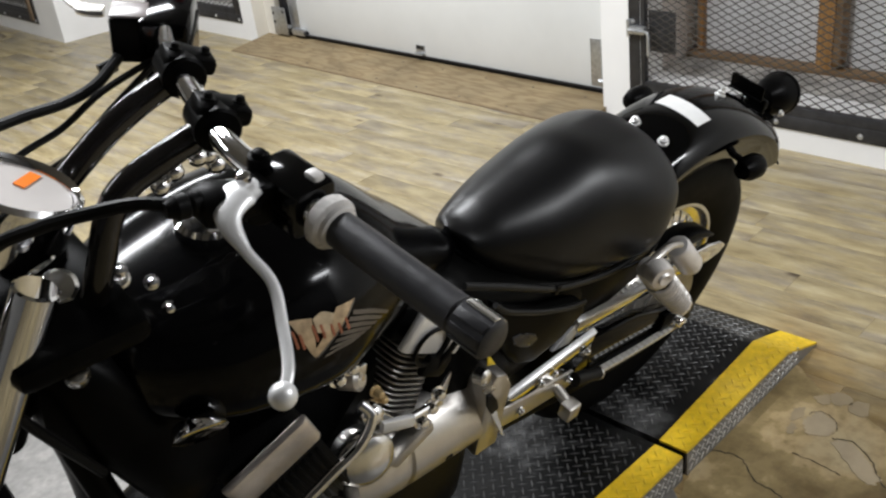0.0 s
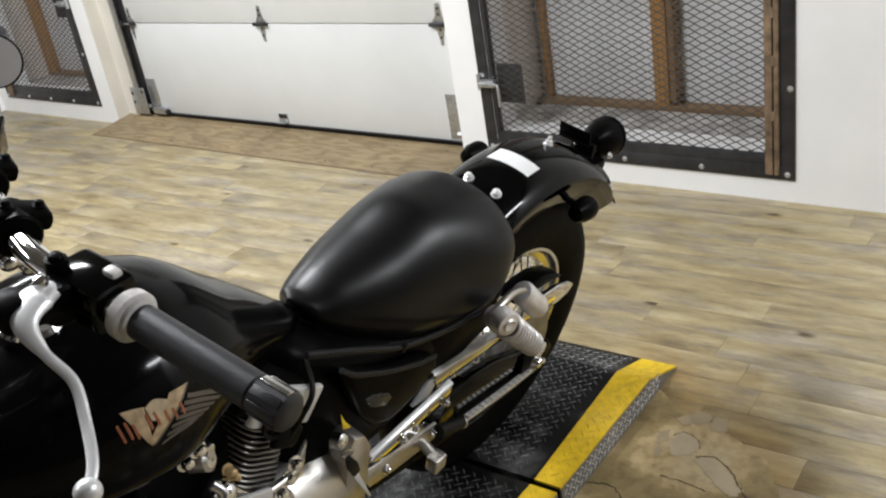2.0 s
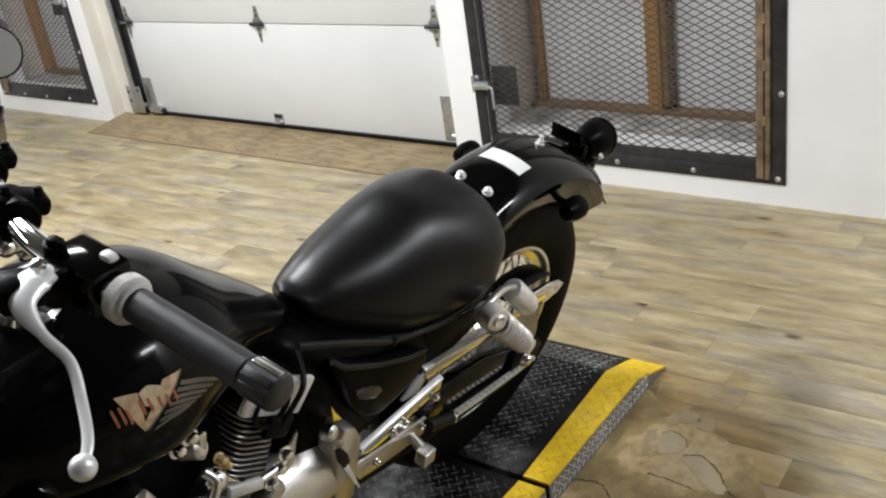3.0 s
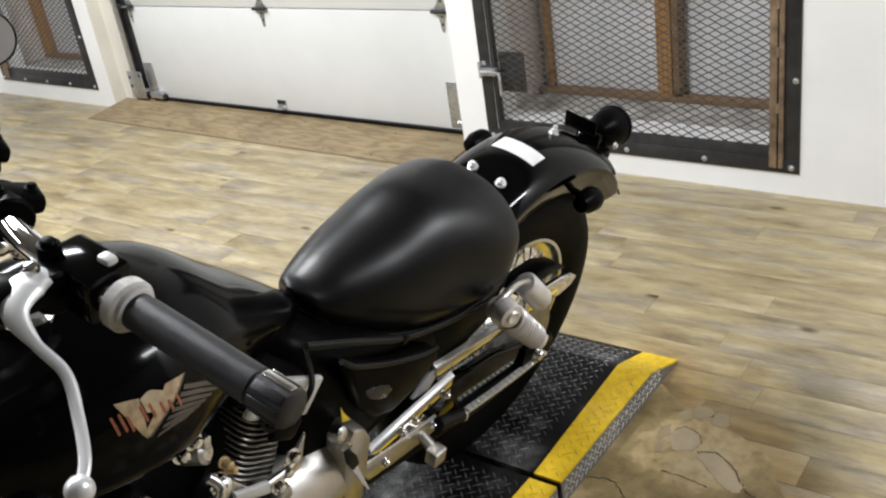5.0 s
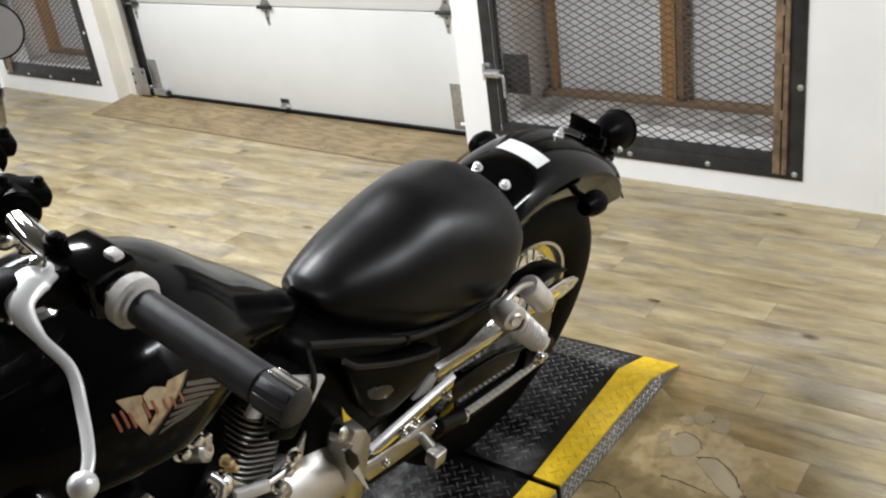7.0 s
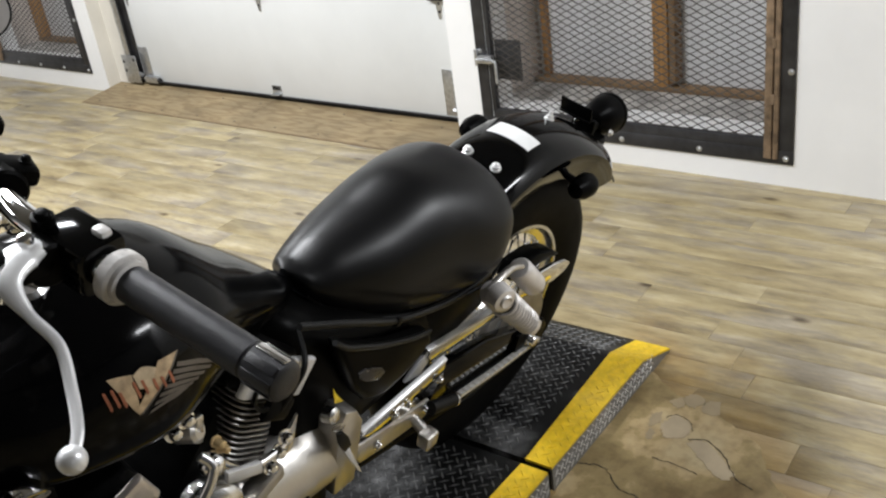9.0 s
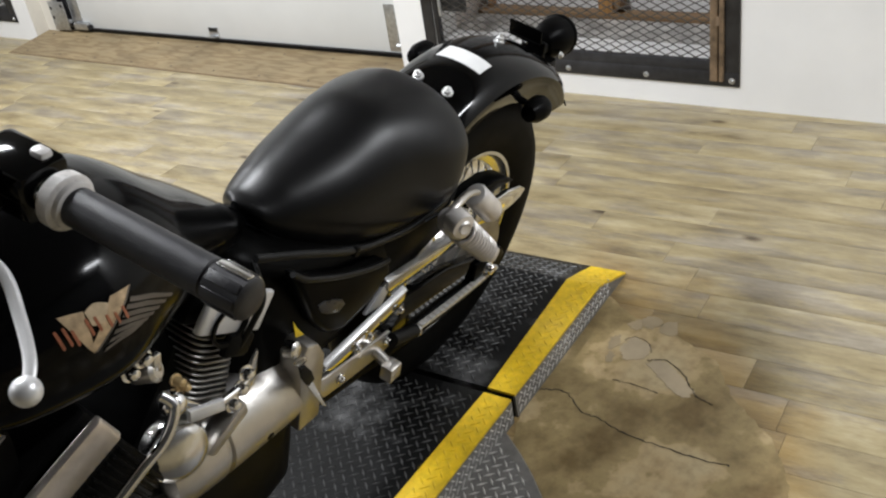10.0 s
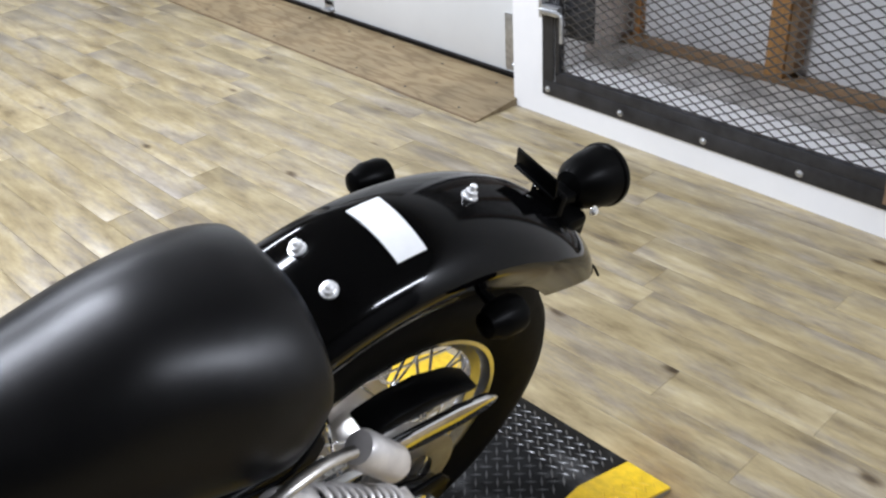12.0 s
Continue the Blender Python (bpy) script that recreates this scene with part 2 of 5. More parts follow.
CRACKM = mat("black_crack", (0.03, 0.025, 0.02), 0.8)


PALESTONE = worn("pale_stone_print", (0.42, 0.34, 0.225), 0.42, vary=0.15, scale=14, grain=120)


def mottled():
    """Old bare flooring: brown with pale tan lobes and a few dark veins."""
    m = mat("mottled_bare_floor", (0.26, 0.19, 0.10), 0.40)
    v = coords(m)
    n1 = noise_of(m, v, 5.5, 6, 0.55)
    n2 = noise_of(m, v, 34.0, 5, 0.65)
    c = ramp(m, n1, [(0.36, (0.165, 0.112, 0.044)), (0.45, (0.270, 0.200, 0.090)), (0.520, (0.320, 0.240, 0.110)), (0.545, (0.430, 0.320, 0.165)), (0.68, (0.470, 0.375, 0.215))])
    c = mix(m, 1.0, c, ramp(m, n2, [(0.28, (0.70, 0.68, 0.64)), (0.55, (1, 1, 1))]), "MULTIPLY")
    link(m, c, bsdf(m).inputs["Base Color"])
    bump(m, n2, 0.15, 0.001)
    return m


MOTTLED = mottled()
FADED = worn("faded_stone_print", (0.31, 0.245, 0.150), 0.42, vary=0.12, scale=20, grain=120)


def dusty_plate(name, base, dust, rough, metal, cover=0.55):
    m = mat(name, base, rough, metal)
    v = coords(m)
    n1 = noise_of(m, v, 7, 6, 0.65)
    n2 = noise_of(m, v, 60, 4)
    c = ramp(m, n1, [(cover, base), (cover + 0.25, dust)])
    c = mix(m, 1.0, c, ramp(m, n2, [(0.3, (0.7, 0.7, 0.7)), (0.7, (1, 1, 1))]), "MULTIPLY")
    link(m, c, bsdf(m).inputs["Base Color"])
    r = node(m, "ShaderNodeMapRange")
    r.inputs["To Min"].default_value, r.inputs["To Max"].default_value = max(0.1, rough - 0.12), rough + 0.2
    link(m, n1, r.inputs["Value"])
    link(m, r.outputs["Result"], bsdf(m).inputs["Roughness"])
    return m


BLACKPLATE = dusty_plate("black_tread_plate", (0.006, 0.006, 0.006), (0.16, 0.16, 0.16), 0.38, 0.2, 0.52)
# ridges lighter than the plate: worn tips, and glints put into the colour
TREAD = dusty_plate("worn_glinting_tread_ridge", (0.15, 0.15, 0.15), (0.36, 0.36, 0.355), 0.30, 0.7, 0.50)
YELLOW = dusty_plate("yellow_tread_paint", (0.80, 0.53, 0.012), (0.58, 0.38, 0.03), 0.45, 0.0, 0.50)
dull(BLACKPLATE, 0.2)
ALUPLATE = dusty_plate("bare_tread_plate", (0.22, 0.212, 0.20), (0.34, 0.325, 0.30), 0.4, 0.45, 0.5)
ALURIDGE = dusty_plate("bare_tread_ridge", (0.82, 0.80, 0.76), (0.86, 0.84, 0.80), 0.32, 0.4, 0.5)


# ---- mesh helpers ----
def finish(name, bm, material, parent=None, label="", sharp=35.0):
    bmesh.ops.recalc_face_normals(bm, faces=bm.faces)
    me = bpy.data.meshes.new(name)
    bm.to_mesh(me)
    bm.free()
    me.polygons.foreach_set("use_smooth", [True] * len(me.polygons))
    me.set_sharp_from_angle(angle=radians(sharp))
    me.materials.append(material)
    ob = new(name, me)
    ob.parent = parent
    if label:
        ob["label"] = label
    return ob


def part(name, bm, material, parent, label=""):
    return finish(name, bm, material, parent, label)


def share(name, source, parent, m):
    """Another object on the mesh of source."""
    ob = new(name, source.data)
    ob.parent = parent
    ob.matrix_basis = m
    return ob


def thing(name, label, category, m=None, group="", kind=""):
    ob = new(name)
    ob.empty_display_size = 0.1
    if m is not None:
        ob.matrix_world = m
    return tagged(ob, label, category, group, kind)


def box(bm, lo, hi, bevel=0.0, m=None, seg=2):
    lo, hi = Vector(lo), Vector(hi)
    mm = Matrix.Translation((lo + hi) / 2) @ Matrix.Diagonal((*(hi - lo), 1))
    r = bmesh.ops.create_cube(bm, size=1.0, matrix=mm)
    vs = r["verts"]
    if bevel:
        es = list({e for v in vs for e in v.link_edges})
        r = bmesh.ops.bevel(bm, geom=es, offset=bevel, segments=seg, affect="EDGES", profile=0.5)
        vs = list({v for f in r["faces"] for v in f.verts} | {v for v in vs if v.is_valid})
    if m is not None:
        bmesh.ops.transform(bm, matrix=m, verts=vs)
    return bm


def B0():
    return bmesh.new()


def boxed(lo, hi, bevel=0.0, m=None):
    return box(B0(), lo, hi, bevel, m)


def smooth_path(pts, n=6):
    pts = [Vector(p) for p in pts]
    out = []
    for i in range(len(pts) - 1):
        p0, p1, p2, p3 = pts[max(i - 1, 0)], pts[i], pts[i + 1], pts[min(i + 2, len(pts) - 1)]
        for k in range(n):
            t = k / n
            out.append(0.5 * ((2 * p1) + (p2 - p0) * t + (2 * p0 - 5 * p1 + 4 * p2 - p3) * t * t + (3 * p1 - p0 - 3 * p2 + p3) * t ** 3))
    out.append(pts[-1])
    return out


def rings(bm, loops, caps=True, closed=True):
    """Skin a row of loops with the same count."""
    vs = [[bm.verts.new(p) for p in loop] for loop in loops]
    n = len(vs[0])
    last = n if closed else n - 1
    for a, b in zip(vs, vs[1:]):
        for i in range(last):
            bm.faces.new((a[i], a[(i + 1) % n], b[(i + 1) % n], b[i]))
    if caps and closed:
        bm.faces.new(vs[0][::-1])
        bm.faces.new(vs[-1])
    return bm


def tube(bm, pts, r, n=12, caps=True, flat=1.0):
    """A round bar along pts; r is one radius or one for each point; flat squeezes it along the second normal."""
    pts = [Vector(p) for p in pts]
    rs = r if isinstance(r, (list, tuple)) else [r] * len(pts)
    loops, side = [], None
    for i, p in enumerate(pts):
        d = (pts[min(i + 1, len(pts) - 1)] - pts[max(i - 1, 0)]).normalized()
        if side is None:
            side = d.cross(Vector((0, 0, 1)) if abs(d.z) < 0.9 else Vector((1, 0, 0))).normalized()
        side = (side - d * side.dot(d)).normalized()
        up = d.cross(side)
        loops.append([p + rs[i] * (math.cos(a) * side + flat * math.sin(a) * up) for a in (2 * math.pi * k / n for k in range(n))])
    return rings(bm, loops, caps)


def lathe(bm, prof, origin, axis, n=32, caps=True):
    """prof: rows of radius, distance along the axis."""
    axis = Vector(axis).normalized()
    side = axis.cross(Vector((0, 0, 1)) if abs(axis.z) < 0.9 else Vector((1, 0, 0))).normalized()
    up = axis.cross(side)
    o = Vector(origin)
    loops = [[o + axis * h + r * (math.cos(a) * side + math.sin(a) * up) for a in (2 * math.pi * k / n for k in range(n))] for r, h in prof]
    return rings(bm, loops, caps)


def ring_lathe(bm, prof, origin, axis, n=64):
    """A closed profile turned round an axis."""
    axis = Vector(axis).normalized()
    side = axis.cross(Vector((0, 0, 1)) if abs(axis.z) < 0.9 else Vector((1, 0, 0))).normalized()
    up = axis.cross(side)
    o = Vector(origin)
    loops = []
    for k in range(n):
        a = 2 * math.pi * k / n
        loops.append([o + axis * h + r * (math.cos(a) * side + math.sin(a) * up) for r, h in prof])
    vs = [[bm.verts.new(p) for p in loop] for loop in loops]
    c = len(prof)
    for k in range(n):
        a, b = vs[k], vs[(k + 1) % n]
        for i in range(c):
            bm.faces.new((a[i], a[(i + 1) % c], b[(i + 1) % c], b[i]))
    return bm


def slab(bm, outline, thick, m):
    """A flat outline (x, y) given a thickness along z, then placed by m."""
    lo = [m @ Vector((x, y, 0)) for x, y in outline]
    hi = [m @ Vector((x, y, thick)) for x, y in outline]
    return rings(bm, [lo, hi])


def bevelled(bm, offset, seg=2, angle=30):
    bm.normal_update()
    es = [e for e in bm.edges if len(e.link_faces) == 2 and e.calc_face_angle(0) > radians(angle)]
    bmesh.ops.bevel(bm, geom=es, offset=offset, segments=seg, affect="EDGES", profile=0.5)
    return bm


def bolt(name, at, axis, r, h, material, parent, label=""):
    bm = B0()
    lathe(bm, [(r * 1.5, 0), (r * 1.5, h * 0.15), (r * 1.05, h * 0.2), (r * 1.05, h * 0.6), (r * 0.8, h * 0.9), (r * 0.35, h)], at, axis, 12)
    return part(name, bm, material, parent, label)


# ---- the room ----
WX, DX = 2.89, 2.985            # face of the far wall; face of the sectional door
XMIN, YMIN, YMAX = -2.6, -2.8, 8.6


def wall(name, lo, hi, label="white painted wall of the workshop", paint=None):
    ob = finish(name, boxed(lo, hi), paint or WALL)
    return tagged(ob, label, "wall", kind="structure")


GATE = dict(y0=0.886, y1=2.113, z0=0.078, z1=1.95)      # outer edges of the mesh gate's frame
GATE_L = dict(y0=4.905, y1=6.0, z0=0.098, z1=1.95)
TH = 0.05
wall("wall_east_1", (WX, YMIN, 0), (WX + 0.14, GATE["y0"] + TH, CEILING))
wall("wall_east_2", (WX, GATE["y0"] + TH, 0), (WX + 0.14, GATE["y1"] - TH, 0.158))
wall("wall_east_3", (WX, GATE["y0"] + TH, GATE["z1"] - TH), (WX + 0.14, GATE["y1"] - TH, CEILING))
wall("wall_east_4", (WX, GATE["y1"] - TH, 0), (WX + 0.14, 2.248, CEILING))
wall("wall_east_5", (WX, 2.248, 2.15), (WX + 0.14, 4.78, CEILING))
wall("wall_east_6", (WX, 4.78, 0), (WX + 0.14, GATE_L["y0"] + TH, CEILING))
wall("wall_east_7", (WX, GATE_L["y0"] + TH, 0), (WX + 0.14, GATE_L["y1"] - TH, GATE_L["z0"] + TH))
wall("wall_east_8", (WX, GATE_L["y0"] + TH, GATE_L["z1"] - TH), (WX + 0.14, GATE_L["y1"] - TH, CEILING))
wall("wall_east_9", (WX, GATE_L["y1"] - TH, 0), (WX + 0.14, 6.12, CEILING))
wall("wall_return", (2.28, 6.12, 0), (WX + 0.14, 6.24, CEILING), "white painted return of the workshop wall")
wall("wall_east_10", (2.28, 6.24, 0), (2.42, 6.52, CEILING))
wall("wall_east_11", (2.28, 6.52, 0), (2.42, 7.6, 0.14))
wall("wall_east_12", (2.28, 6.52, 1.95), (2.42, 7.6, CEILING))
wall("wall_east_13", (2.28, 7.6, 0), (2.42, YMAX, CEILING))
wall("wall_north", (XMIN, YMAX, 0), (3.6, YMAX + 0.12, CEILING))
# two added walls out of view, dark to hold the bike's reflections down
wall("wall_south", (XMIN, YMIN - 0.12, 0), (3.6, YMIN, CEILING), "unseen wall closing the room, kept dark for the reflections", BACKWALL)
wall("wall_west", (XMIN - 0.12, YMIN, 0), (XMIN, YMAX, CEILING), "unseen wall closing the room, kept dark for the reflections", BACKWALL)
tagged(finish("ceiling", boxed((XMIN - 0.12, YMIN - 0.12, CEILING), (3.7, YMAX + 0.12, CEILING + 0.1)), CEIL), "plain dark grey ceiling over the workshop, out of view", "ceiling", kind="structure")
tagged(finish("floor", boxed((XMIN - 0.12, YMIN - 0.12, -0.1), (3.7, YMAX + 0.12, -0.003)), JOINT), "worn vinyl plank floor with printed wood grain", "floor", kind="structure")
FLOOR = bpy.data.objects["floor"]


def fixture(x, y, long):
    lamp = thing("ceiling_light", "assumed long white light fitting under the ceiling, out of view", "ceiling light", pose(x, y, CEILING), group="ceiling lights")
    bm = boxed((-long / 2 - 0.04, -0.14, -0.07), (long / 2 + 0.04, 0.14, 0), 0.01)
    part("body", bm, WALL, lamp)
    return lamp


for lx, ly, long, w in LAMPS:
    fixture(lx, ly, long)


# recesses behind the gates
def recess(name, y0, y1, x1, z0, z1, studs, sill_z, wx):
    x0 = wx + 0.14
    tagged(finish(name + "_back", boxed((x1, y0 - 0.1, 0), (x1 + 0.03, y1 + 0.1, z1)), BACKPANEL), "grey panel closing the recess behind the mesh", "wall", kind="structure")
    for n, a, b in (("_side_1", y0 - 0.1, y0 - 0.06), ("_side_2", y1 + 0.06, y1 + 0.1)):
        tagged(finish(name + n, boxed((x0, a, 0), (x1, b, z1)), SIDEPANEL), "buff side of the recess behind the mesh", "wall", kind="structure")
    tagged(finish(name + "_floor", boxed((x0, y0 - 0.06, 0.0), (x1, y1 + 0.06, z0)), LEDGE), "dusty pale ledge of the recess, darkened for its shade", "floor", kind="structure")
    tagged(finish(name + "_top", boxed((x0, y0 - 0.1, z1), (x1 + 0.03, y1 + 0.1, z1 + 0.04)), BACKPANEL), "top of the recess", "ceiling", kind="structure")
    for sy, w in studs:
        ob = finish("stud", boxed((x1 - 0.07, sy, sill_z), (x1 - 0.003, sy + w, z1 - 0.005), 0.003), STUD)
        tagged(ob, "upright pine stud behind the steel mesh", "stud", group="wall studs")
    ob = finish("sill_plate", boxed((x1 - 0.07, y0 - 0.055, z0 + 0.0005), (x1 - 0.003, y1 + 0.055, sill_z - 0.001), 0.003), PLATEWOOD)
    tagged(ob, "weathered pine sill under the studs", "timber")


recess("recess", GATE["y0"], GATE["y1"] - 0.08, 3.30, 0.160, 2.0, [(1.484, 0.060)], 0.182, WX)
ob = finish("stud", boxed((3.268, 2.036, 0.183), (3.297, 2.062, 1.99), 0.003), STUD)
tagged(ob, "narrow pine stud in the corner behind the mesh", "stud", group="wall studs")
# darker strip that gives the middle stud its dark edge
ob = finish("stud", boxed((3.235, 1.456, 0.200), (3.297, 1.482, 1.99), 0.003), PLATEWOOD)
tagged(ob, "darker pine strip along a stud behind the mesh", "stud", group="wall studs")
recess("recess_left", GATE_L["y0"] + 0.04, GATE_L["y1"], 3.30, 0.14, 2.0, [(5.99, 0.05)], 0.165, WX)
recess("recess_far", 6.52, 7.6, 2.80, 0.16, 2.0, [(7.0, 0.05)], 0.22, 2.28)


def expanded_mesh(bm, y0, y1, z0, z1, x, lwd=0.0500, swd=0.0255, w=0.0035, t=0.003):
    """Expanded metal: rows of zigzag strands that meet at their knuckles."""
    cols, rws = int((y1 - y0) / lwd), int((z1 - z0) / swd)
    ly, lz = (y1 - y0) / cols, (z1 - z0) / rws
    for r in range(rws + 1):
        for s in (0, 1):
            loops = []
            for k in range(2 * cols + 1):
                y = y0 + k * ly / 2
                up = (k + s) % 2
                z = z0 + r * lz + (lz / 2 - w * 0.4 if up else 0.0) * (1 if s == 0 else 1) - (lz / 2 - w * 0.4 if s else 0) + (0 if s == 0 else 0)
                dx = 0.0022 if up else -0.0022
                loops.append([Vector((x + dx, y, z - w / 2)), Vector((x + dx + t, y, z - w / 2)), Vector((x + dx + t, y, z + w / 2)), Vector((x + dx, y, z + w / 2))])
            if z0 <= min(p.z for q in loops for p in q) + lz and max(p.z for q in loops for p in q) <= z1 + lz:
                rings(bm, loops)
    return bm


def mesh_gate(g, wx, latch=True, mirrored=False, zl=0.362):
    m = pose(wx, g["y0"] + g["y1"], 0) @ Matrix.Diagonal((1, -1, 1, 1)) if mirrored else pose(wx, 0, 0)
    gate = thing("mesh_gate", "dark steel gate of expanded mesh bolted to the white wall", "security gate", m, group="mesh gates")
    y0, y1, z0, z1 = g["y0"], g["y1"], g["z0"], g["z1"]
    f = 0.048
    for lo, hi in (((-0.006, y0, z0), (0, y1, z0 + f)), ((-0.006, y0, z1 - f), (0, y1, z1)), ((-0.0065, y0, z0 + f), (0, y0 + f, z1 - f)), ((-0.0065, y1 - f, z0 + f), (0, y1, z1 - f))):
        part("frame_bar", boxed(lo, hi, 0.0012), STEEL, gate)
    # rusty angle stiles of the leaf, on the hinge side
    for a, b in ((f + 0.002, f + 0.016), (f + 0.021, f + 0.046)):
        part("stile", boxed((-0.016, y0 + a, z0 + f - 0.03), (0.012, y0 + b, z1 - 0.03), 0.002), RUSTY, gate)
    part("rail", boxed((-0.004, y0 + f + 0.048, z0 + f - 0.02), (0.02, y1 - f - 0.004, z0 + f + 0.034), 0.002), STEEL, gate)
    part("stile", boxed((-0.004, y1 - f - 0.022, z0 + f + 0.024), (0.02, y1 - f - 0.003, z1 - 0.05), 0.002), STEEL, gate)
    for hz in (0.22, 0.40, 0.55, 1.1, 1.6):
        bm = B0()
        tube(bm, [(-0.014, y0 + f + 0.0185, z0 + hz - 0.015), (-0.014, y0 + f + 0.0185, z0 + hz + 0.015)], 0.007, 10)
        part("hinge_knuckle", bm, RUSTY, gate)
    ob = part("expanded_mesh", expanded_mesh(B0(), y0 + f + 0.05, y1 - f - 0.005, z0 + f + 0.015, z1 - f, 0.006), MESHM, gate, "sheet of dark expanded steel mesh")
    ob["kind"] = "stuff"
    n = 4
    for i in range(n + 1):
        yy = y0 + 0.024 + (y1 - y0 - 0.048) * i / n
        bolt("bolt", (-0.006, yy, z0 + 0.02), (-1, 0, 0), 0.007, 0.008, GALV, gate, "silver bolt head")
    for zz in (0.31, 0.75, 1.2, 1.65):
        bolt("bolt", (-0.0065, y0 + 0.014, z0 + zz), (-1, 0, 0), 0.007, 0.008, GALV, gate, "silver bolt head")
        bolt("bolt", (-0.0065, y1 - 0.02, z0 + zz), (-1, 0, 0), 0.007, 0.008, GALV, gate, "silver bolt head")
    if latch:
        part("latch_plate", boxed((0.012, y1 - 0.195, zl - 0.085), (0.016, y1 - 0.078, zl + 0.07), 0.001), STEEL, gate)
        lt = part("latch", boxed((-0.03, y1 - 0.085, zl - 0.016), (-0.007, y1 - 0.02, zl + 0.014), 0.003), GALV, gate, "galvanised slide latch")
        bm = B0()
        tube(bm, [(-0.036, y1 - 0.02, zl), (-0.036, y1 - 0.098, zl), (-0.037, y1 - 0.106, zl - 0.003), (-0.038, y1 - 0.110, zl - 0.012), (-0.042, y1 - 0.114, zl - 0.085)], 0.0065, 10)
        part("bolt_handle", bm, GALV, lt)
        part("keeper", boxed((-0.024, y1 - 0.016, zl - 0.03), (-0.007, y1 - 0.002, zl + 0.035), 0.002), GALV, lt)
    return gate


mesh_gate(GATE, WX)
mesh_gate(GATE_L, WX, mirrored=True, zl=0.70)
mesh_gate(dict(y0=6.47, y1=7.65, z0=0.09, z1=1.99), 2.28, latch=False)


# ---- sectional garage door ----
def garage_door():
    d = thing("garage_door", "closed white sectional garage door with galvanised hinges", "garage door", pose(DX, 0, 0), kind="structure")
    y0, y1, zb, h = 2.30, 4.72, 0.066, 0.495
    for i in range(4):
        z = zb + i * h
        part("door_section", boxed((0, y0, z + 0.002 if i else 0.0545), (0.045, y1, z + h - 0.002), 0.004), DOORMAT, d)
    part("bottom_seal", boxed((-0.004, y0, 0.040), (0.03, y1, 0.054), 0.004), RUBBER, d, "black rubber bottom seal")
    for i in (1, 2, 3):
        for k, yy in enumerate((2.349, 3.441, 4.514)):
            z = zb + i * h
            leaf = B0()
            slab(leaf, [(-0.014, 0.0), (0.014, 0.0), (0.036, 0.012), (0.018, 0.032), (0.010, 0.085), (-0.010, 0.085), (-0.018, 0.032), (-0.036, 0.012)], 0.0025, Matrix.Translation((-0.0005, yy, z)) @ Matrix(((0, 0, -1, 0), (1, 0, 0, 0), (0, 1, 0, 0), (0, 0, 0, 1))))
            hg = part("hinge", leaf, GALV, d, "galvanised door hinge")
            low = B0()
            slab(low, [(-0.034, -0.005), (-0.016, -0.03), (-0.007, -0.085), (0.007, -0.085), (0.016, -0.03), (0.034, -0.005)], 0.0025, Matrix.Translation((-0.0005, yy, z)) @ Matrix(((0, 0, -1, 0), (1, 0, 0, 0), (0, 1, 0, 0), (0, 0, 0, 1))))
            part("lower_leaf", low, GALV, hg)
            pin = B0()
            tube(pin, [(-0.012, yy - 0.045, z), (-0.012, yy + 0.045, z)], 0.009, 10)
            part("pin", pin, STEEL, hg)
            for bz in (-0.055, -0.022, 0.040, 0.065):
                bolt("bolt", (-0.003, yy, z + bz), (-1, 0, 0), 0.004, 0.004, STEEL, hg)
    cb = part("centre_bracket", boxed((-0.004, 3.408, zb + 0.004), (0, 3.472, zb + 0.048), 0.001), GALV, d, "galvanised lock bracket")
    part("bracket_shelf", boxed((-0.030, 3.412, zb + 0.004), (-0.004, 3.468, zb + 0.008), 0.001), GALV, cb)
    for k in range(4):
        part("slot", boxed((-0.0065, 3.414 + 0.0145 * k, zb + 0.026), (-0.0035, 3.423 + 0.0145 * k, zb + 0.044), 0.0008), RUBBER, cb)
    part("seal_retainer", boxed((-0.0075, y0, 0.0548), (-0.0006, y1, 0.062), 0.001), STEEL, d, "dull metal strip along the door's foot")
    for yy, s, wide, tall in ((2.325, 1, 0.055, 0.20), (4.53, -1, 0.078, 0.185)):
        c = part("corner_bracket", boxed((-0.004, min(yy, yy + s * wide), zb + 0.004), (0, max(yy, yy + s * wide), zb + tall), 0.001), GALV, d)
        roll = B0()
        tube(roll, [(-0.02, yy, zb + 0.03), (-0.02, yy - s * 0.07, zb + 0.03)], 0.012, 12)
        part("roller", roll, GALV, c)
    # left track: a dark channel with a galvanised flange and foot plate
    bm = B0()
    box(bm, (-0.005, 4.538, 0.07), (-0.001, 4.592, 2.15), 0.001)
    box(bm, (-0.026, 4.588, 0.07), (-0.005, 4.592, 2.15), 0.001)
    track = part("track", bm, STEEL, d, "dark steel door track")
    part("track_flange", boxed((-0.030, 4.588, 0.07), (-0.026, 4.634, 2.15), 0.001), GALV, track, "galvanised track flange")
    foot = part("track_foot", boxed((-0.036, 4.536, 0.05), (-0.031, 4.668, 0.205), 0.002), GALV, d, "galvanised foot plate of the track")
    for by, bz in ((4.556, 0.182), (4.652, 0.168), (4.650, 0.118)):
        bolt("foot_hole", (-0.036, by, bz), (-1, 0, 0), 0.0065, 0.002, STEEL, foot)
    fix = part("bottom_fixture", boxed((-0.030, 4.392, 0.056), (-0.002, 4.505, 0.092), 0.004), GALV, d, "galvanised cable fixture at the door's foot")
    part("fixture_end", tube(B0(), [(-0.016, 4.378, 0.070), (-0.016, 4.400, 0.070)], 0.014, 14), STEEL, fix)
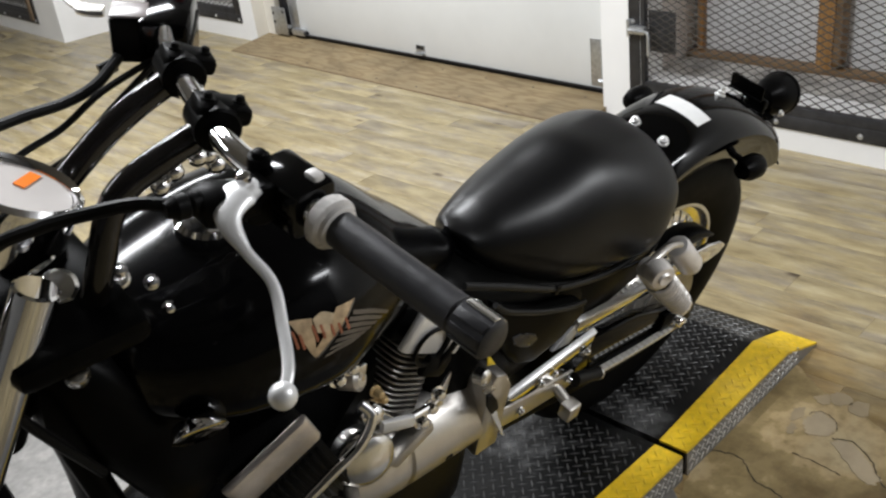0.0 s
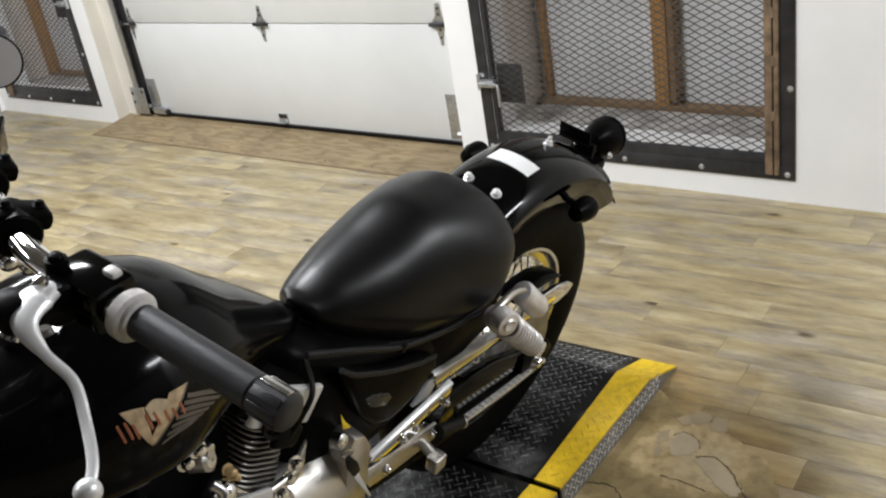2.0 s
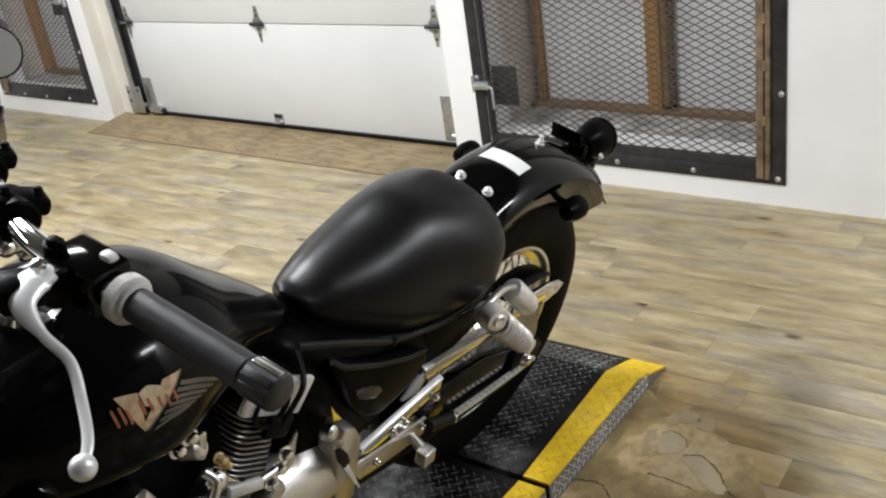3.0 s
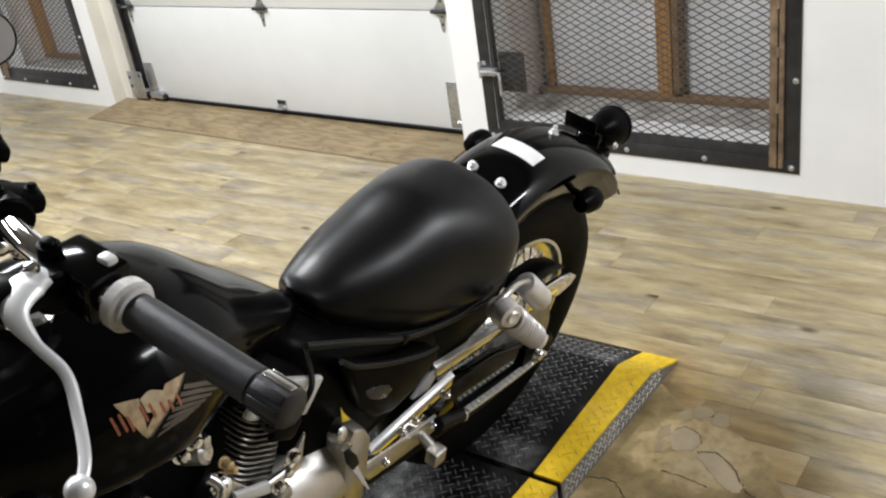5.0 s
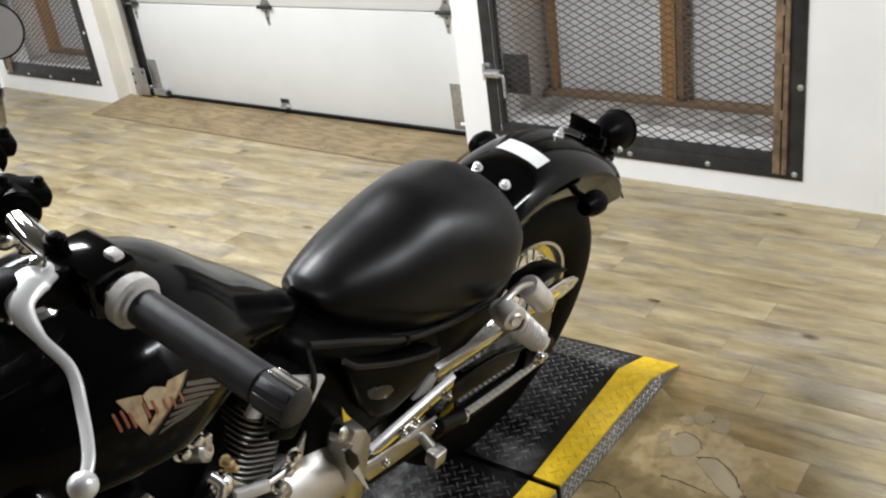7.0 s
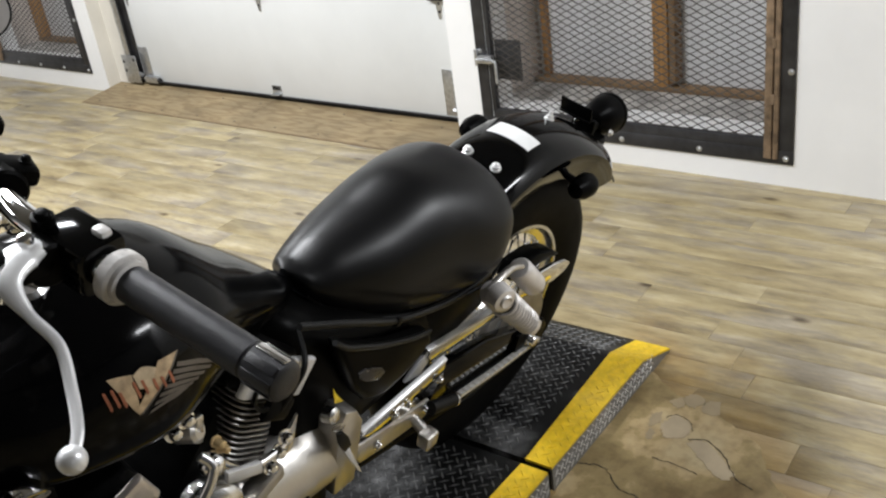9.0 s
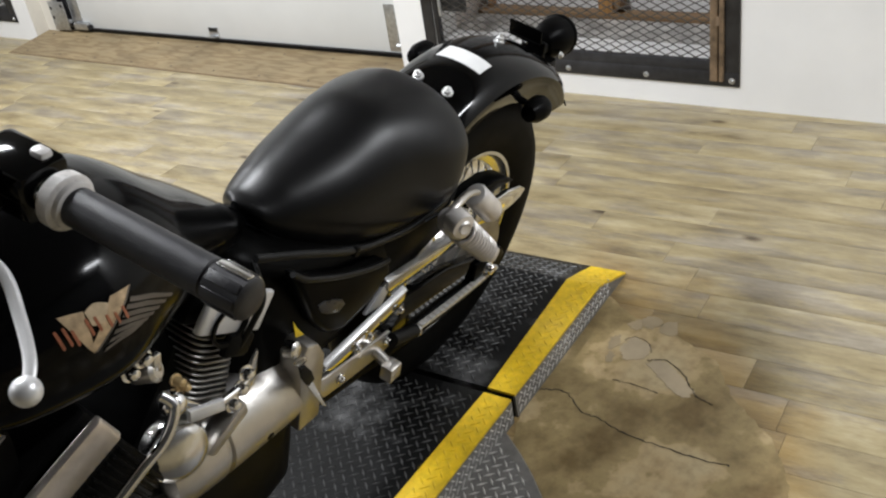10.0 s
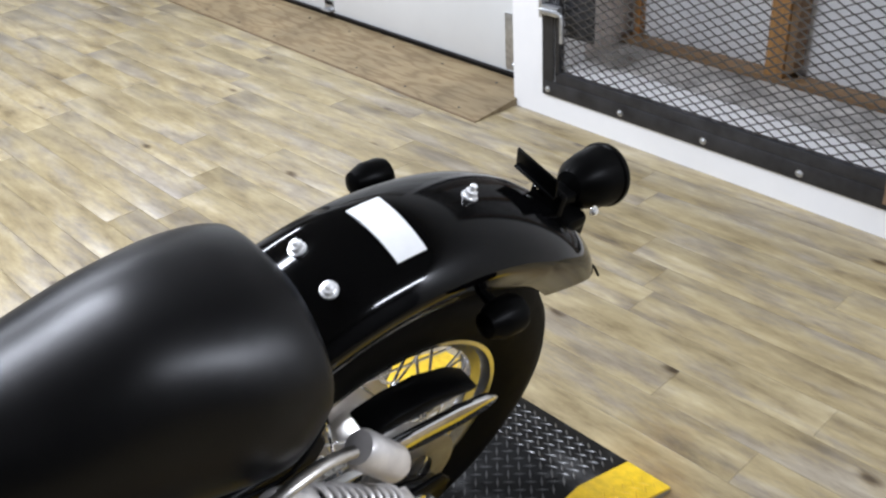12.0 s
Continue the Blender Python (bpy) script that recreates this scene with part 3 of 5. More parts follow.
    for i in (1, 2, 3):
        shaft = part("roller_shaft", tube(B0(), [(-0.016, 4.505, zb + i * h), (-0.016, 4.585, zb + i * h)], 0.006, 10), GALV, d)
        part("roller", tube(B0(), [(-0.016, 4.560, zb + i * h), (-0.016, 4.582, zb + i * h)], 0.018, 16), STEEL, shaft)
    return d


garage_door()
tagged(finish("door_jamb_1", boxed((DX, 4.72, 0), (DX + 0.10, 4.78, 2.15)), WALL), "painted jamb beside the garage door", "door jamb", kind="structure")
# added boards that carry the reveal's shade as a buff colour
tagged(finish("trim_1", boxed((WX + 0.003, 4.770, 0), (DX - 0.016, 4.779, 2.148)), SHADEBUFF), "added lining of the door opening, its shade put into a buff colour", "door trim", kind="structure")
tagged(finish("trim_2", boxed((DX - 0.016, 4.650, 0), (DX - 0.002, 4.779, 2.148)), SHADEBUFF), "added board beside the door track, its shade put into a buff colour", "door trim", kind="structure")
tagged(finish("door_jamb_2", boxed((DX, 2.248, 0), (DX + 0.10, 2.30, 2.15)), WALL), "painted jamb beside the garage door", "door jamb", kind="structure")
tagged(finish("door_header", boxed((DX + 0.05, 2.248, 2.1), (DX + 0.10, 4.78, 2.3)), WALL), "painted header above the garage door", "door jamb", kind="structure")
tagged(finish("wall_outside", boxed((DX + 0.10, 2.2, -0.05), (DX + 0.16, 4.85, 2.6)), WALL), "wall closing the back of the door", "wall", kind="structure")


def threshold():
    t = thing("threshold_ramp", "plywood threshold ramp lying at the foot of the garage door", "ramp", pose(0, 0, 0))
    y0, y1 = 2.235, 4.77
    cuts = [y0, 3.47, y1]
    for a, b in zip(cuts, cuts[1:]):
        bm = rings(B0(), [[(2.703, y, 0.0), (2.703, y, 0.004), (2.985, y, 0.038), (2.985, y, 0.0)] for y in (a + 0.0006, b - 0.0006)])
        part("plywood_sheet", bm, PLY, t)
    part("front_edge", rings(B0(), [[(2.695, y, 0.0), (2.696, y, 0.0032), (2.7025, y, 0.0038), (2.7025, y, 0.0)] for y in (y0, y1)]), PLYEDGE, t, "dark feathered plywood edge")
    for k in range(9):
        for x in (2.735, 2.93):
            y = y0 + 0.12 + k * 0.287 + (0.02 if x > 2.8 else 0.0)
            part("screw", lathe(B0(), [(0.0045, 0.0), (0.0045, 0.0012), (0.001, 0.0006)], (x, y, 0.004 + (x - 2.703) * 0.1206), (-0.12, 0, 1), 10), STEEL, t)
    return t


threshold()


# ---- tread plate platforms ----
PADM = pose(1.268, 0.7945, 0, 0, 0, 2.1)      # outer corner by the joint, x along the edge towards the wall


def lozenges(bm, u0, u1, v0, v1, place, pitch=0.0188, size=0.0126):
    """Raised lozenges of tread plate in a T pattern on a diagonal grid; place(u, v, h) gives the point."""
    k, margin = math.sqrt(0.5) * pitch, size * 0.72
    n = int((u1 - u0 + v1 - v0) / k) + 2
    for i in range(-n, n):
        for j in range(-n, n):
            u, v = u0 + (i - j) * k, v0 + (i + j) * k
            if not (u0 + margin < u < u1 - margin and v0 + margin < v < v1 - margin):
                continue
            a = radians(45 if (i + j) % 2 else -45)
            du, dv = Vector((math.cos(a), math.sin(a))), Vector((-math.sin(a), math.cos(a)))
            tips = []
            for fa, fb in ((1, 0), (0, 0.2), (-1, 0), (0, -0.2)):
                q = du * fa * size + dv * fb * size
                tips.append(bm.verts.new(place(u + q.x, v + q.y, 0.0002)))
            tops = [bm.verts.new(place(u + du.x * f * size * 0.55, v + du.y * f * size * 0.55, 0.0018)) for f in (1, -1)]
            a0, b0, c0, d0 = tips
            t0, t1 = tops
            for f in ((a0, b0, t0), (b0, t1, t0), (b0, c0, t1), (c0, d0, t1), (d0, t0, t1), (d0, a0, t0)):
                bm.faces.new(f)
    return bm


def platform(name, m, length, flat, width, top, stripe0, stripe1, label, slope_at_end=True):
    """A tread plate ramp section: flat top, a slope down to the far end, a yellow band along its open side."""
    p = thing(name, label, "ramp platform", m, group="tread plate platforms")

    def z_at(u):
        return top if u <= flat else top + (0.006 - top) * (u - flat) / (length - flat)

    def edge(u):
        return stripe0 + (stripe1 - stripe0) * min(1, max(0, u / length))

    us = [0, flat - 0.012, flat, flat + 0.012, length] if slope_at_end else [0, length]

    def sheet(v0, v1):
        bm = B0()
        loops = [[Vector((u, v0(u), z_at(u) - 0.005)), Vector((u, v0(u), z_at(u))), Vector((u, v1(u), z_at(u))), Vector((u, v1(u), z_at(u) - 0.005))] for u in us]
        return rings(bm, loops)

    part("deck", sheet(edge, lambda u: width - edge(u)), BLACKPLATE, p, "black painted diamond tread plate")
    part("edge_band", sheet(lambda u: 0.0, edge), YELLOW, p, "yellow painted edge band")
    part("far_edge_band", sheet(lambda u: width - edge(u), lambda u: width), YELLOW, p, "yellow painted edge band")
    side = B0()
    rings(side, [[Vector((u, -0.001, 0.0)), Vector((u, 0.004, 0.0)), Vector((u, 0.004, z_at(u) - 0.0055)), Vector((u, -0.001, z_at(u) - 0.0055))] for u in us])
    part("side_skirt", side, ALUPLATE, p, "bare aluminium tread plate skirt")
    back = B0()
    box(back, (0, 0.006, 0), (0.005, width, top - 0.006))
    box(back, (0.006, width - 0.005, 0), (flat, width, top - 0.006))
    part("inner_frame", back, BLACKPLATE, p)

    def on_top(u, v, h):
        return Vector((u, v, z_at(u) + h))

    def on_side(u, v, h):
        return Vector((u, -0.001 - h, v))

    for nm, bm, mt in (("deck_tread", lozenges(B0(), 0.004, length - 0.01, stripe1 + 0.004, width - max(stripe0, stripe1) - 0.004, on_top), TREAD),
                       ("band_tread", lozenges(B0(), 0.004, length - 0.01, 0.004, min(stripe0, stripe1) - 0.002, on_top), YELLOW),
                       ("skirt_tread", lozenges(B0(), 0.004, flat + (length - flat) * 0.4, 0.004, top - 0.006, on_side, 0.0150, 0.0102), ALURIDGE)):
        part(nm, bm, mt, p)["kind"] = "stuff"
    return p


platform("tread_platform", PADM @ Matrix.Translation((0.008, 0, 0)), 0.574, 0.424, 0.58, 0.06, 0.063, 0.092, "black diamond tread plate ramp with a yellow edge")
platform("tread_platform", PADM @ Matrix.Translation((-1.008, 0, 0)), 1.0, 1.0, 0.58, 0.06, 0.078, 0.063, "black diamond tread plate platform with a yellow edge, under the motorcycle", False)


def disc():
    t = thing("turntable_plate", "round bare tread plate lying on the floor under the platform", "floor plate", pose(0.46, 1.29, 0))
    bm = B0()
    lathe(bm, [(0.910, 0.0), (0.912, 0.003), (0.910, 0.005), (0.1, 0.0052)], (0, 0, 0), (0, 0, 1), 96)
    part("plate", bm, ALUPLATE, t)
    bm = lozenges(B0(), 0.3, 0.9, -0.85, -0.35, lambda u, v, h: Vector((u, v, 0.005 + h)))
    drop = [v for v in bm.verts if v.co.xy.length > 0.895]
    bmesh.ops.delete(bm, geom=drop, context="VERTS")
    part("plate_tread", bm, ALURIDGE, t)["kind"] = "stuff"
    return t


disc()


# ---- motorcycle ----
# built upright, x towards its tail, y to its right side, z up from the tyre's contact; then leaned onto its side stand
BIKE = thing("motorcycle", "black custom motorcycle with a solo seat leaning on its side stand", "motorcycle", pose(0.0091, 1.1012, 0.0497, 18.87, 0.38, -1.11) @ Matrix.Scale(0.991, 4))


def curve_of(xs, ys, x):
    """A monotone cubic through the rows."""
    n = len(xs)
    if x <= xs[0]:
        return ys[0]
    if x >= xs[-1]:
        return ys[-1]
    h = [xs[i + 1] - xs[i] for i in range(n - 1)]
    d = [(ys[i + 1] - ys[i]) / h[i] for i in range(n - 1)]
    m = [d[0]] + [2 * a * b / (a + b) if a * b > 0 else 0.0 for a, b in zip(d, d[1:])] + [d[-1]]
    i = max(k for k in range(n - 1) if xs[k] <= x)
    t = (x - xs[i]) / h[i]
    return (2 * t ** 3 - 3 * t * t + 1) * ys[i] + (t ** 3 - 2 * t * t + t) * h[i] * m[i] + (3 * t * t - 2 * t ** 3) * ys[i + 1] + (t ** 3 - t * t) * h[i] * m[i + 1]


def section(rows, x):
    xs = [r[0] for r in rows]
    return [curve_of(xs, [r[k] for r in rows], x) for k in (1, 2, 3)]


def shell(bm, rows, n=40, steps=48, power=2.4, mid=0.4, shift=0.0):
    """A closed body along x. rows: x, half width, top, bottom."""
    x0, x1 = rows[0][0], rows[-1][0]
    loops = []
    for k in range(steps + 1):
        x = x0 + (x1 - x0) * (0.5 - 0.5 * math.cos(math.pi * k / steps))
        w, zt, zb = section(rows, x)
        zm = zb + (zt - zb) * mid
        loop = []
        for i in range(n):
            a = 2 * math.pi * i / n
            c, s = math.cos(a), math.sin(a)
            y = shift + w * math.copysign(abs(c) ** (2 / power), c)
            z = zm + ((zt - zm) if s > 0 else (zm - zb)) * math.copysign(abs(s) ** (2 / power), s)
            loop.append(Vector((x, y, z)))
        loops.append(loop)
    return rings(bm, loops)


def side_plate(outline, y, thick, bevel=0.003, seg=2):
    """A plate in the bike's side plane from (x, z) corners; its outer face at -y."""
    m = Matrix(((1, 0, 0, 0), (0, 0, 1, y), (0, 1, 0, 0), (0, 0, 0, 1)))
    bm = slab(B0(), outline, thick, m)
    return bevelled(bm, bevel, seg) if bevel else bm


def leaned(bm, slope=0.09):
    """The foot of a plate drawn inwards."""
    top = max(v.co.z for v in bm.verts)
    for v in bm.verts:
        v.co.y += (top - v.co.z) * slope
    return bm


def wheel(name, cx, r, w, rim_r, spokes, label):
    wh = new(name)
    wh.parent, wh.location = BIKE, (cx, 0, r + 0.014)
    wh["label"] = label
    h = w / 2
    prof = [(rim_r - 0.004, -h * 0.62), (rim_r + 0.010, -h * 0.72), (rim_r + 0.03, -h * 0.93), (r - 0.045, -h), (r - 0.022, -h * 0.89), (r - 0.007, -h * 0.60), (r, -h * 0.25), (r, h * 0.25),
            (r - 0.007, h * 0.60), (r - 0.022, h * 0.89), (r - 0.045, h), (rim_r + 0.03, h * 0.93), (rim_r + 0.010, h * 0.72), (rim_r - 0.004, h * 0.62)]
    part("tyre", ring_lathe(B0(), prof, (0, 0, 0), (0, 1, 0), 112), TYREM, wh, "black road tyre")
    hw = h * 0.70
    rp = [(rim_r + 0.006, -hw), (rim_r + 0.006, -hw + 0.008), (rim_r - 0.006, -hw + 0.014), (rim_r - 0.018, -hw * 0.35), (rim_r - 0.018, hw * 0.35), (rim_r - 0.006, hw - 0.014), (rim_r + 0.006, hw - 0.008), (rim_r + 0.006, hw),
          (rim_r - 0.001, hw), (rim_r - 0.004, hw - 0.003), (rim_r - 0.008, hw - 0.014), (rim_r - 0.022, hw - 0.019), (rim_r - 0.026, hw * 0.2), (rim_r - 0.026, -hw * 0.2), (rim_r - 0.022, -hw + 0.019), (rim_r - 0.008, -hw + 0.014), (rim_r - 0.004, -hw + 0.003), (rim_r - 0.001, -hw)]
    part("rim", ring_lathe(B0(), rp, (0, 0, 0), (0, 1, 0), 112), RIMM, wh, "chrome spoked rim")
    bm = B0()
    lathe(bm, [(0.02, -0.075), (0.055, -0.073), (0.075, -0.06), (0.078, -0.045), (0.05, -0.038), (0.045, 0.03), (0.075, 0.04), (0.078, 0.05), (0.02, 0.075)], (0, 0, 0), (0, 1, 0), 32)
    part("hub", bm, ALLOY, wh, "cast alloy hub")
    bm = B0()
    tube(bm, [(0.07, -0.05, 0), (0.055, -0.012, rim_r - 0.03)], 0.0022, 6)
    a0 = part("spoke", bm, CHROME, wh)
    bm = B0()
    tube(bm, [(-0.07, 0.045, 0), (-0.055, 0.012, rim_r - 0.03)], 0.0022, 6)
    b0 = part("spoke", bm, CHROME, wh)
    for k in range(1, spokes):
        share("spoke", a0 if k % 2 else b0, wh, Matrix.Rotation(2 * math.pi * k / spokes, 4, "Y") @ Matrix.Diagonal((1 if k % 4 < 2 else -1, 1, 1, 1)))
    return wh


REAR = wheel("rear_wheel", 1.335, 0.322, 0.092, 0.206, 36, "wire spoked rear wheel with a fat black tyre")
wheel("front_wheel", -0.13, 0.326, 0.09, 0.235, 36, "wire spoked front wheel")
bm = ring_lathe(B0(), [(0.055, -0.004), (0.093, -0.003), (0.093, 0.003), (0.055, 0.004)], (0, -0.082, 0), (0, 1, 0), 48)
part("sprocket", bm, FINM, REAR, "steel rear sprocket")
bm = ring_lathe(B0(), [(0.06, -0.0025), (0.118, -0.0025), (0.118, 0.0025), (0.06, 0.0025)], (0, 0.085, 0), (0, 1, 0), 48)
part("brake_disc", bm, POLISHED, REAR, "bare steel brake disc")

# seat
SEAT_ROWS = [(0.777, 0.010, 0.748, 0.725), (0.795, 0.043, 0.748, 0.697), (0.842, 0.072, 0.762, 0.647), (0.927, 0.104, 0.780, 0.604), (1.033, 0.124, 0.803, 0.573), (1.119, 0.139, 0.794, 0.578), (1.175, 0.123, 0.778, 0.625), (1.213, 0.006, 0.717, 0.662)]
SEAT = part("seat", shell(B0(), SEAT_ROWS, 64, 80, 2.18, shift=0.0075), LEATHER, BIKE, "smooth black vinyl solo seat")
bm = B0()
loops = []
for k in range(29):
    x = 0.790 + 0.395 * k / 28
    w, zt, zb = section(SEAT_ROWS, x)
    z = zb + (zt - zb) * 0.16
    loops.append((x, 0.007 - w * 0.93, z))
part("seat_piping", tube(bm, loops, 0.0028, 8), PLASTIC, SEAT, "black piping along the seat's lower edge")

# rear fender
FC, FR, FHALF, ROLL = (1.325, 0.357), 0.407, 0.087, radians(78)


def fender_section(q):
    """Across the fender, q from -1 to 1: a rolled crown, then a skirt that leans inwards. Gives y and the depth under the crown."""
    s, side = min(1, abs(q) / 0.72), math.copysign(1, q)
    y, d = FHALF * math.sin(ROLL * s) / math.sin(ROLL), 0.036 * (1 - math.cos(ROLL * s)) / (1 - math.cos(ROLL))
    u = max(0, (abs(q) - 0.72) / 0.28)
    return side * (y - 0.020 * u ** 1.3), d + 0.056 * u


def fender():
    loops = []
    n = 64
    for k in range(n + 1):
        t = k / n
        out, inn = [], []
        for i in range(41):
            q = -1 + 2 * i / 40
            a = radians(124.0 + (29.5 + 8.0 * q * q - 124.0) * t)
            y, d = fender_section(q)
            narrow = 1 - 0.20 * max(0, (t - 0.72) / 0.28) ** 1.6
            out.append(Vector((FC[0] + (FR - d) * math.cos(a), y * narrow, FC[1] + (FR - d) * math.sin(a))))
            inn.append(Vector((FC[0] + (FR - d - 0.003) * math.cos(a), y * narrow * 0.955, FC[1] + (FR - d - 0.003) * math.sin(a))))
        loops.append(out + inn[::-1])
    return finish("rear_fender", rings(B0(), loops), GLOSS, BIKE, "gloss black rear fender", 24.0)


FENDER = fender()


def fender_point(x, y, lift=0.0):
    th = math.asin(min(1, abs(y) / FHALF * math.sin(ROLL)))
    r = FR - 0.036 * (1 - math.cos(th)) / (1 - math.cos(ROLL)) + lift
    return Vector((x, y, FC[1] + math.sqrt(max(0, r * r - (x - FC[0]) ** 2))))


bm = B0()
loops = []
for k in range(13):
    f = k / 12
    y = -0.046 + 0.089 * f
    xa, xb = 1.297 - 0.003 * f, 1.335 + 0.002 * f
    loops.append([fender_point(xa, y, 0.0002), fender_point(xa, y, 0.0016), fender_point((xa + xb) / 2, y, 0.0017), fender_point(xb, y, 0.0016), fender_point(xb, y, 0.0002)])
part("white_plate", rings(bm, loops), WHITESTICK, FENDER, "blank white sticker across the fender")

for bx, by, tall in ((1.225, 0.029, 0.014), (1.222, -0.033, 0.011), (1.436, 0.001, 0.017)):
    p = fender_point(bx, by)
    nrm = Vector((p.x - FC[0], by * 1.5, p.z - FC[1])).normalized()
    bm = B0()
    lathe(bm, [(0.0100, -0.003), (0.0100, 0.0018), (0.0074, 0.0024), (0.0074, 0.008), (0.0045, 0.009), (0.0045, tall - 0.002), (0.002, tall)], p, nrm, 12)
    nut = part("fender_bolt", bm, NUTM, FENDER, "chrome bolt and nut")

bm = B0()
tube(bm, smooth_path([(1.650, -0.052, 0.570), (1.664, -0.054, 0.555), (1.676, -0.058, 0.535)], 4), 0.002, 6)
part("loose_wire", bm, RUBBER, FENDER)


def tail_lamp():
    ax = Vector((0.96, 0, -0.12)).normalized()
    o = Vector((1.696, 0.004, 0.666))
    bm = B0()
    lathe(bm, [(0.009, -0.074), (0.021, -0.070), (0.034, -0.052), (0.0395, -0.028), (0.0415, -0.006), (0.0435, -0.004), (0.0440, 0.0), (0.0430, 0.004), (0.039, 0.005), (0.037, -0.002), (0.01, -0.004)], o, ax, 40)
    t = part("tail_lamp", bm, SATIN, BIKE, "round black tail lamp")
    part("lens", lathe(B0(), [(0.0365, -0.002), (0.03, 0.004), (0.005, 0.007)], o + Vector((0.001, 0, 0)), ax, 32), REDLENS, t, "dark red lens")
    part("bracket_plate", boxed((-0.002, -0.036, -0.015), (0.002, 0.036, 0.015), 0.001, pose(1.568, 0.016, 0.716, 0, -12, 0)), SATIN, t, "flat black bracket plate")
    part("plate_lip", boxed((-0.002, -0.036, -0.002), (0.013, 0.036, 0.002), 0.001, pose(1.568, 0.016, 0.700, 0, -12, 0)), SATIN, t)
    part("bracket", boxed((1.577, -0.026, 0.600), (1.590, 0.026, 0.700), 0.004), SATIN, t)
    part("bracket_arm", boxed((1.58, -0.014, 0.660), (1.645, 0.018, 0.678), 0.004), SATIN, t)
    part("bracket_foot", boxed((1.560, -0.034, 0.625), (1.640, 0.034, 0.652), 0.010), SATIN, t)
    part("bracket_tail", boxed((1.615, -0.026, 0.575), (1.652, 0.026, 0.632), 0.008), SATIN, t)
    for bx, by, bz in ((1.577, -0.016, 0.668), (1.577, 0.014, 0.690), (1.577, -0.018, 0.640)):
        bolt("bolt", (bx, by, bz), (-1, 0, 0), 0.0042, 0.007, CHROME, t, "small chrome bolt")
    bolt("bolt", (1.642, -0.034, 0.657), (0, -1, 0.2), 0.0048, 0.007, NUTM, t, "small chrome bolt")


tail_lamp()


def rear_signal(x, y, z):
    s = -1 if y < 0 else 1
    bm = B0()
    lathe(bm, [(0.005, -0.036), (0.015, -0.031), (0.0225, -0.012), (0.0235, 0.012), (0.021, 0.020), (0.004, 0.025)], (x, y, z), (1, 0, -0.1), 24)
    t = part("turn_signal", bm, SATIN, BIKE, "small black bullet turn signal")
    part("stem", tube(B0(), [(x, y, z), (x - 0.005, y - s * 0.05, z + 0.01)], 0.007, 8), SATIN, t)


rear_signal(1.412, -0.112, 0.668)
rear_signal(1.418, 0.148, 0.668)

# tank
TANK_ROWS = [(0.245, 0.050, 0.890, 0.800), (0.28, 0.100, 0.912, 0.775), (0.36, 0.143, 0.930, 0.752), (0.46, 0.154, 0.946, 0.736), (0.56, 0.122, 0.920, 0.735), (0.65, 0.084, 0.850, 0.738), (0.72, 0.053, 0.790, 0.730), (0.768, 0.020, 0.745, 0.722)]
TANK = part("fuel_tank", shell(B0(), TANK_ROWS, 56, 64, 2.35), LACQUER, BIKE, "gloss black teardrop fuel tank with a winged emblem")
bm = B0()
lathe(bm, [(0.035, -0.006), (0.035, 0.012), (0.03, 0.017), (0.004, 0.019)], (0.40, 0.0, 0.932), (0, 0, 1), 28)
part("filler_cap", bm, CHROME, TANK, "chrome filler cap")


def tank_y(x, z):
    w, zt, zb = section(TANK_ROWS, x)
    zm = zb + (zt - zb) * 0.4
    s = (z - zm) / ((zt - zm) if z > zm else (zm - zb))
    s = max(-1, min(1, s))
    return -w * (1 - abs(s) ** 2.35) ** (1 / 2.35)


def decal(name, top, low, material, lift, label=""):
    """A band on the tank's left side between two rows of (x, z)."""
    a, b = smooth_path([(x, 0, z) for x, z in top], 5), smooth_path([(x, 0, z) for x, z in low], 5)
    m = min(len(a), len(b))
    loops = []
    for i in range(m):
        row = [a[i].lerp(b[i], k / 5) for k in range(6)]
        loops.append([Vector((p.x, tank_y(p.x, p.z) - lift, p.z)) for p in row] + [Vector((p.x, tank_y(p.x, p.z) - lift + 0.0006, p.z)) for p in reversed(row)])
    return part(name, rings(B0(), loops), material, TANK, label)


for i in range(7):
    xa, za, xb, zb = 0.483 - 0.0072 * i, 0.8775 - 0.0034 * i - 0.0003 * i * i, 0.5470 - 0.0145 * i + 0.0006 * i * i, 0.8290 + 0.0046 * i - 0.00035 * i * i
    xm, zm = (xa + xb) / 2 - 0.002, (za + zb) / 2 + 0.0055 - 0.0004 * i
    decal("wing_stripe", [(xa, za), (xm, zm), (xb, zb)], [(xa - 0.003, za - 0.0030), (xm - 0.003, zm - 0.0034), (xb - 0.004, zb - 0.0008)], GREYDECAL, 0.0012, "grey wing stripe of the emblem")
decal("emblem_arm", [(0.408, 0.8945), (0.420, 0.893), (0.4320, 0.8905)], [(0.4225, 0.8570), (0.4250, 0.8525), (0.4275, 0.8482)], GOLD, 0.0016, "pale gold emblem on the tank")
decal("emblem_arm", [(0.4625, 0.8905), (0.475, 0.889), (0.4885, 0.8865)], [(0.4240, 0.8555), (0.4268, 0.8520), (0.4294, 0.8488)], GOLD, 0.0018, "pale gold emblem on the tank")
decal("emblem_edge", [(0.4860, 0.8868), (0.4875, 0.8866), (0.4890, 0.8864)], [(0.4285, 0.8500), (0.4292, 0.8494), (0.4300, 0.8486)], GREYDECAL, 0.0021)
